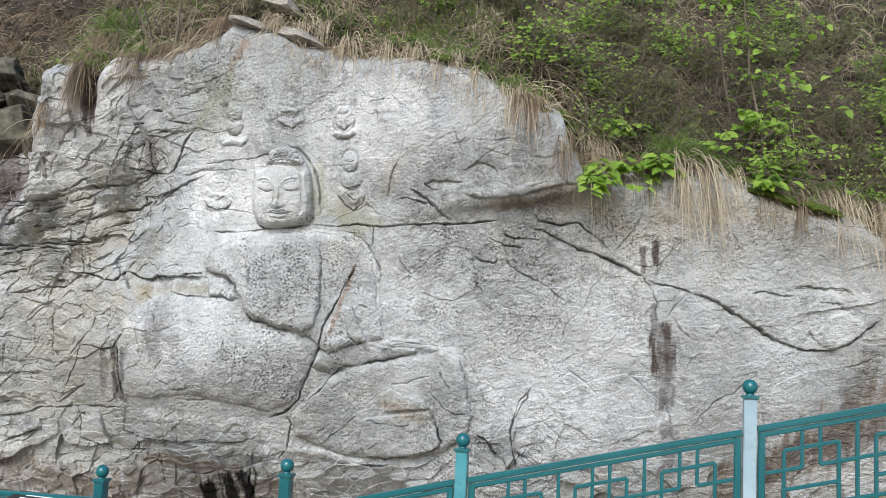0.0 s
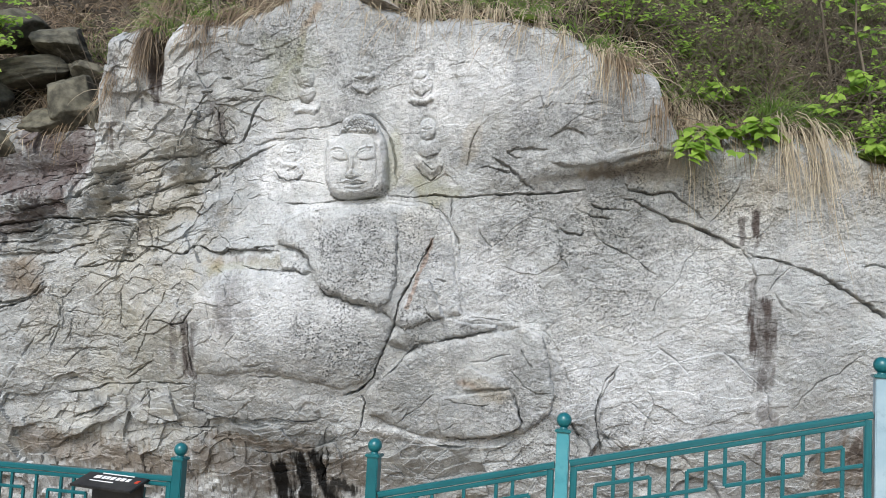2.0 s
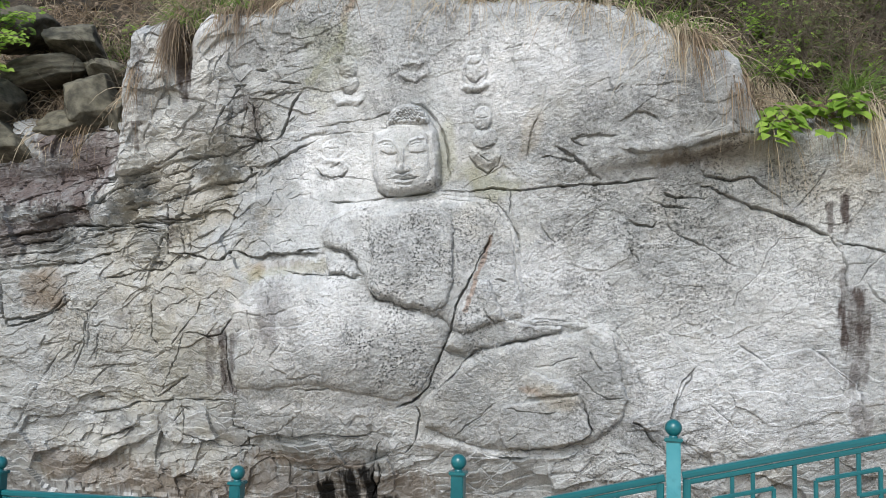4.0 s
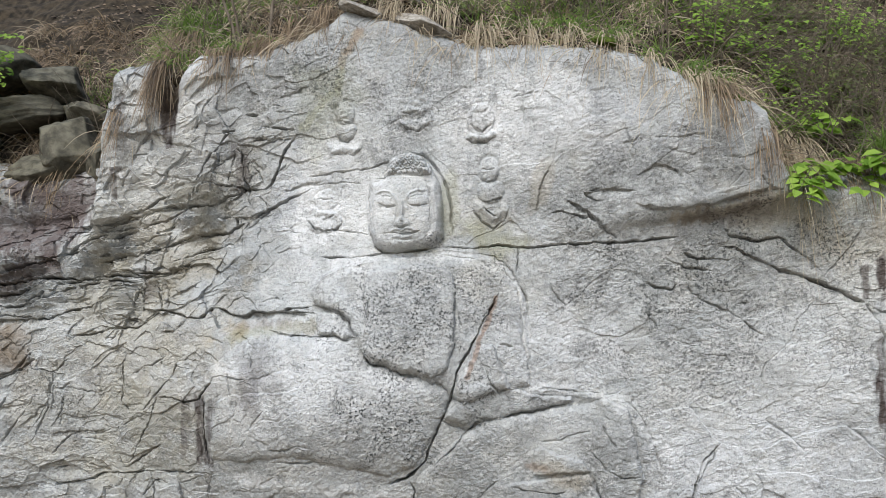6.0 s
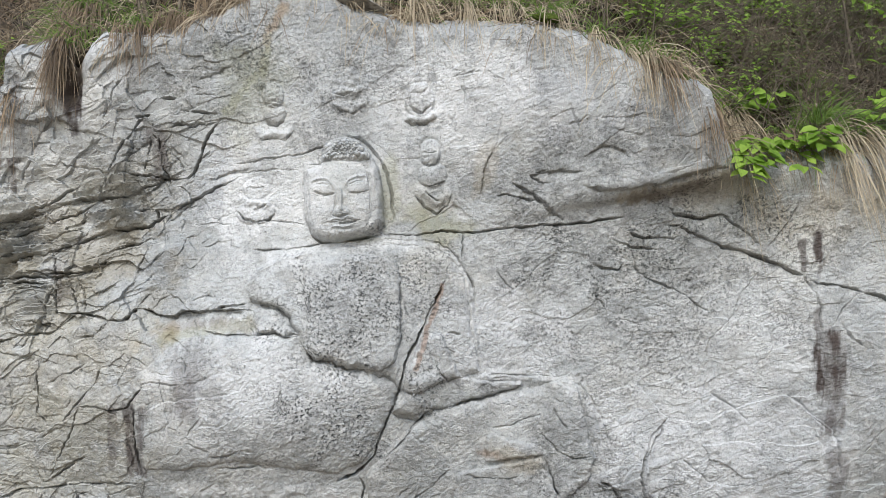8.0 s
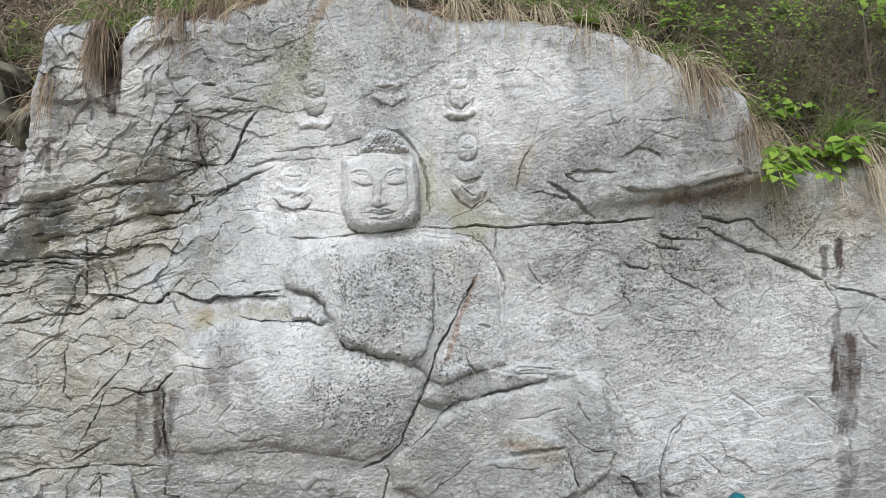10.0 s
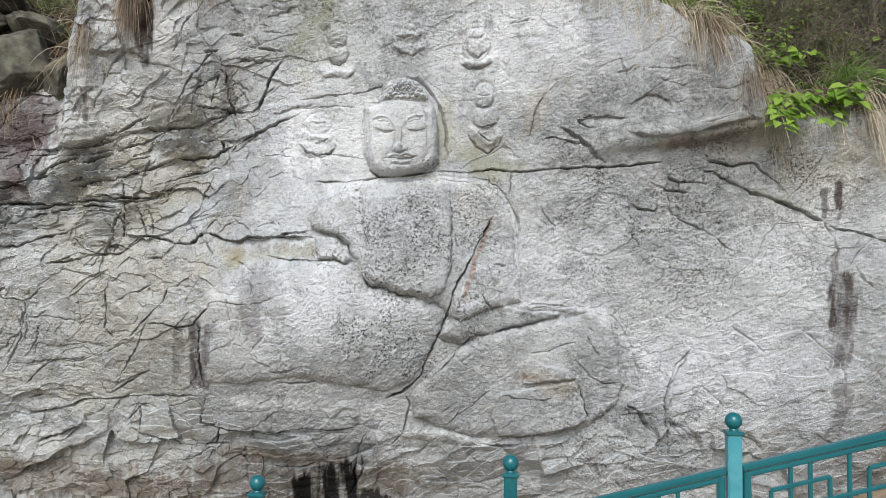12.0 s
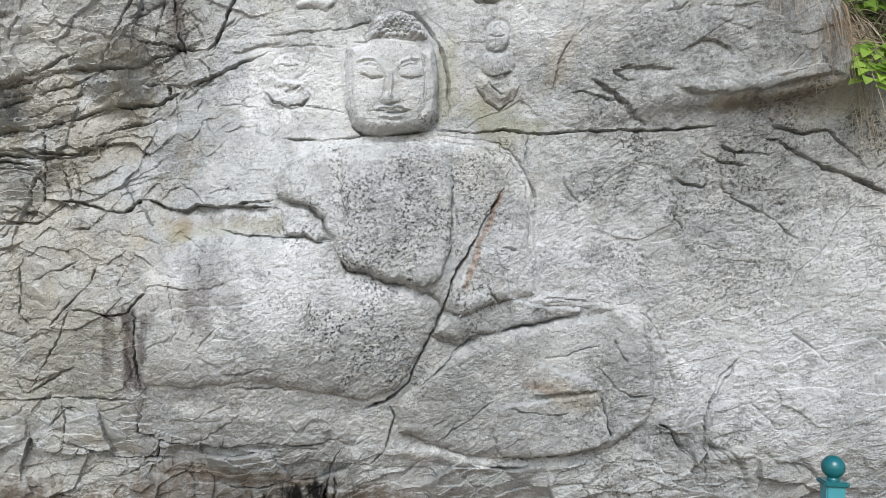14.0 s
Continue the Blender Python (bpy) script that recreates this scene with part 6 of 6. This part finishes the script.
def shrub(at, size, stems, leaves, leaf_len, mat, label, lean=(0, -0.4, 0.8), name="shrub", spread=0.6, thick=0.006):
    thing = tagged(new(name), label, "shrub", "slope shrubs")
    thing.matrix_world = Matrix.Translation(at)
    wood, green = Strips(), Strips()
    for _ in range(stems):
        d = (Vector(lean) + Vector((rnd.gauss(0, spread), rnd.gauss(0, spread * 0.4), rnd.gauss(0, spread * 0.5)))).normalized()
        pts = [Vector((rnd.gauss(0, 0.03), rnd.gauss(0, 0.03), 0))]
        ln = size * rnd.uniform(0.55, 1.1)
        for k in range(7):
            d = (d + Vector((rnd.gauss(0, 0.16), rnd.gauss(0, 0.1), rnd.gauss(-0.03, 0.12)))).normalized()
            pts.append(pts[-1] + d * ln / 7)
        wood.tube(pts, thick, thick * 0.25, 5)
        for _ in range(leaves):
            u = rnd.uniform(0.22, 1.0) * 6.99
            i = int(u)
            p = pts[i].lerp(pts[i + 1], u - i)
            a = rnd.uniform(0, 2 * math.pi)
            w = Vector((math.cos(a), -0.35 + 0.5 * math.sin(a), 0.25 * math.sin(a) - 0.1)).normalized()
            tip = p + w * rnd.uniform(0.02, 0.10) * (size + 0.3)
            wood.tube([p, (p + tip) / 2 + Vector((0, 0, 0.006)), tip], thick * 0.22, thick * 0.12, 3)
            k = leaf_len * rnd.uniform(0.6, 1.25)
            green.leaf(tip, w + Vector((0, -0.2, -0.25)), (rnd.gauss(0, 0.3), -0.55, 0.75), k, k * rnd.uniform(0.55, 0.8))
    wood.mesh("stem", BARK, thing)
    green.mesh("foliage", mat, thing)
    return thing


# broad bright leaves under the slab's end and along the brow
for (x, s), size, stems, leaves, length, lean in (
    ((1.77, 0.26), 0.34, 6, 9, 0.13, (0.5, -0.8, -0.05)),
    ((1.60, 0.28), 0.32, 5, 8, 0.125, (-0.5, -0.8, -0.2)),
    ((1.34, 0.09), 0.34, 5, 8, 0.125, (-0.1, -0.7, -0.8)),
    ((1.61, 0.69), 0.28, 4, 7, 0.11, (0.3, -0.8, 0.3)),
    ((2.44, 0.65), 0.28, 4, 6, 0.11, (0.2, -0.8, 0.2)),
    ((2.88, 1.09), 0.40, 5, 7, 0.13, (0.6, -0.7, 0.4)),
    ((2.85, 0.25), 0.32, 4, 7, 0.12, (0.2, -0.8, 0.1)),
):
    shrub(on_hill(x, s, 0, -0.22), size, stems, leaves, length, LEAF, "broad-leaved bright green plant growing from the rock edge", lean, "leafy_plant", 0.45, 0.0035)


def sapling(at, height, bends, leaves, leaf_len, mat, label, lean=0.0):
    """A slender young tree: tapered trunk, limbs, leaves set along them."""
    thing = tagged(new("sapling"), label, "tree", "young trees")
    thing.matrix_world = Matrix.Translation(at)
    trunk, green, limb_list = Strips(), Strips(), []
    d = Vector((lean, -0.25, 1)).normalized()
    pts = [Vector((0, 0, -0.05))]
    for k in range(10):
        d = (d + Vector((rnd.gauss(0, 0.09), rnd.gauss(-0.02, 0.05), 0.05))).normalized()
        pts.append(pts[-1] + d * height / 10)
    trunk.tube(pts, 0.017, 0.005, 7)
    for _ in range(bends):
        i = rnd.randint(2, 9)
        d = Vector((rnd.choice((-1, 1)) * rnd.uniform(0.4, 1), rnd.uniform(-0.9, 0.2), rnd.uniform(-0.1, 0.6))).normalized()
        br = [pts[i]]
        ln = height * rnd.uniform(0.22, 0.5)
        for k in range(6):
            d = (d + Vector((rnd.gauss(0, 0.15), rnd.gauss(0, 0.1), rnd.gauss(-0.03, 0.12)))).normalized()
            br.append(br[-1] + d * ln / 6)
        limb = Strips()
        limb.tube(br, 0.006, 0.0015, 5)
        limb_list.append(limb)
        for _ in range(leaves):
            p = br[rnd.randint(1, 6)] + Vector((rnd.gauss(0, 0.035), rnd.gauss(-0.02, 0.03), rnd.gauss(0, 0.03)))
            a = rnd.uniform(0, 2 * math.pi)
            k = leaf_len * rnd.uniform(0.6, 1.25)
            green.leaf(p, (math.cos(a), -0.4, math.sin(a) * 0.4 - 0.25), (rnd.gauss(0, 0.3), -0.5, 0.8), k, k * rnd.uniform(0.6, 0.85))
    trunk.mesh("trunk", BARK, thing)
    for limb in limb_list:
        limb.mesh("limb", BARK, thing)
    if green.v:
        green.mesh("crown", mat, thing)


sapling(on_hill(*((3.02, 0.77)), 0, -0.15), 1.8, 15, 8, 0.095, LEAF, "slender young tree with fresh green leaves on the slope", -0.12)
sapling(on_hill(*((2.82, 1.45)), 0, -0.15), 1.4, 12, 7, 0.09, LEAF, "slender young tree with fresh green leaves on the slope", -0.2)
for (x, s), height, lean in (((-3.32, 0.42), 1.2, -0.25), ((-3.28, 0.47), 1.1, -0.12), ((-3.31, 0.86), 1.2, 0.02), ((-3.04, 0.43), 1.3, 0.12), ((-2.17, 0.50), 0.9, -0.3)):
    sapling(on_hill(x, s), height, 3, 0 if height > 1 else 1, 0.05, LEAF, "thin bare grey stem rising from the slope", lean)

# shrubs with small leaves on the slope
for (x, s), size, stems, leaves, length, mat in (
    ((0.86, 1.25), 0.55, 9, 22, 0.05, LEAF),
    ((0.52, 1.32), 0.5, 8, 18, 0.05, DEEP_LEAF),
    ((1.53, 2.79), 0.6, 10, 22, 0.055, LEAF),
    ((1.94, 2.47), 0.6, 10, 22, 0.055, DEEP_LEAF),
    ((2.34, 2.27), 0.6, 10, 22, 0.06, LEAF),
    ((1.81, 1.43), 0.45, 9, 26, 0.035, DEEP_LEAF),
    ((2.08, 1.32), 0.40, 9, 26, 0.035, DEEP_LEAF),
    ((2.63, 1.85), 0.55, 9, 22, 0.05, DEEP_LEAF),
    ((4.02, 3.18), 0.7, 12, 26, 0.05, DEEP_LEAF),
    ((4.12, 4.05), 0.7, 12, 26, 0.05, LEAF),
    ((4.63, 3.98), 0.7, 12, 26, 0.045, DEEP_LEAF),
    ((4.57, 2.36), 0.6, 14, 46, 0.045, LEAF),
    ((5.03, 3.30), 0.6, 14, 46, 0.045, LEAF),
) + (
    ((3.66, 1.41), 0.45, 9, 18, 0.035, DEEP_LEAF),
    ((3.85, 0.94), 0.40, 8, 14, 0.04, DEEP_LEAF),
    ((-0.76, 0.64), 0.35, 6, 12, 0.04, LEAF),
    ((5.32, 2.98), 0.7, 12, 26, 0.05, DEEP_LEAF),
    ((5.26, 1.90), 0.6, 12, 26, 0.05, LEAF),
    ((3.45, 4.07), 0.7, 12, 26, 0.06, LEAF),
    ((1.32, 3.60), 0.6, 10, 22, 0.05, DEEP_LEAF),
    ((2.33, 3.48), 0.6, 10, 22, 0.06, LEAF),
    ((-0.07, 1.22), 0.5, 8, 14, 0.04, DEEP_LEAF),
    ((-3.09, 0.25), 0.20, 6, 9, 0.025, DEEP_LEAF),
    ((-3.24, 0.00), 0.18, 6, 9, 0.025, DEEP_LEAF),
    ((-5.21, 2.03), 0.25, 6, 9, 0.04, LEAF),
    ((-5.26, 1.62), 0.25, 6, 9, 0.035, DEEP_LEAF),
    ((-5.75, 2.23), 0.3, 6, 9, 0.035, DEEP_LEAF),
):
    shrub(on_hill(x, s), size, stems, leaves, length, mat, "small-leaved green shrub sprouting among dry twigs")

for _ in range(60):
    x, s = rnd.uniform(-0.3, 4.8), rnd.uniform(0.2, 3.4)
    fresh_one = rnd.random() < 0.45
    shrub(on_hill(x, s), rnd.uniform(0.4, 0.85), 10, rnd.randint(14, 28), rnd.uniform(0.035, 0.06) if fresh_one else rnd.uniform(0.03, 0.05), LEAF if fresh_one else DEEP_LEAF, "small-leaved green shrub sprouting among dry twigs")
for _ in range(12):
    shrub(on_hill(rnd.uniform(-2.6, 0.0), rnd.uniform(0.3, 1.6)), rnd.uniform(0.3, 0.5), 7, 10, 0.04, DEEP_LEAF, "small-leaved green shrub sprouting among dry twigs")

# a spray of bright pointed leaves reaching in beside the boulders
for at, size, lean in (
    ((-6.45, 9.35, 4.50), 0.95, (0.9, -0.2, 0.05)),
    ((-6.40, 9.30, 4.25), 0.80, (0.9, -0.3, 0.0)),
    ((-6.35, 9.15, 3.98), 0.62, (0.9, -0.3, -0.15)),
    ((-6.50, 9.40, 4.75), 0.90, (0.8, -0.3, 0.1)),
):
    shrub(Vector(at), size, 7, 46, 0.07, LEAF, "spray of bright green pointed maple leaves", lean, "maple_spray", 0.22)

# moss cushions along the brow
def moss(x, s, long, wide, turn):
    bm = bmesh.new()
    bmesh.ops.create_icosphere(bm, subdivisions=4, radius=1.0)
    for v in bm.verts:
        v.co *= 1 + 0.25 * noise.fractal(v.co * 3 + Vector((x, s, 0)), 0.9, 2.0, 4)
    for f in bm.faces:
        f.smooth = True
    ob = part("moss_cushion", bm, MOSS)
    ob.matrix_world = Matrix.Translation(on_hill(x, s, 0.02, -0.16)) @ pose(0, 0, 0, 25, turn, 0) @ Matrix.Diagonal((long, wide, 0.035, 1))
    tagged(ob, "bright yellow green moss cushion on the rock edge", "moss", "moss cushions")


for (x, s), long, turn in (((3.05, 0.11), 0.22, 18), ((3.31, 0.08), 0.2, 14), ((2.82, 0.10), 0.13, 10), ((0.81, 0.15), 0.13, 22), ((-0.12, 0.13), 0.11, 6), ((1.06, 0.55), 0.1, 20)):
    moss(x, s, long, 0.1, turn)
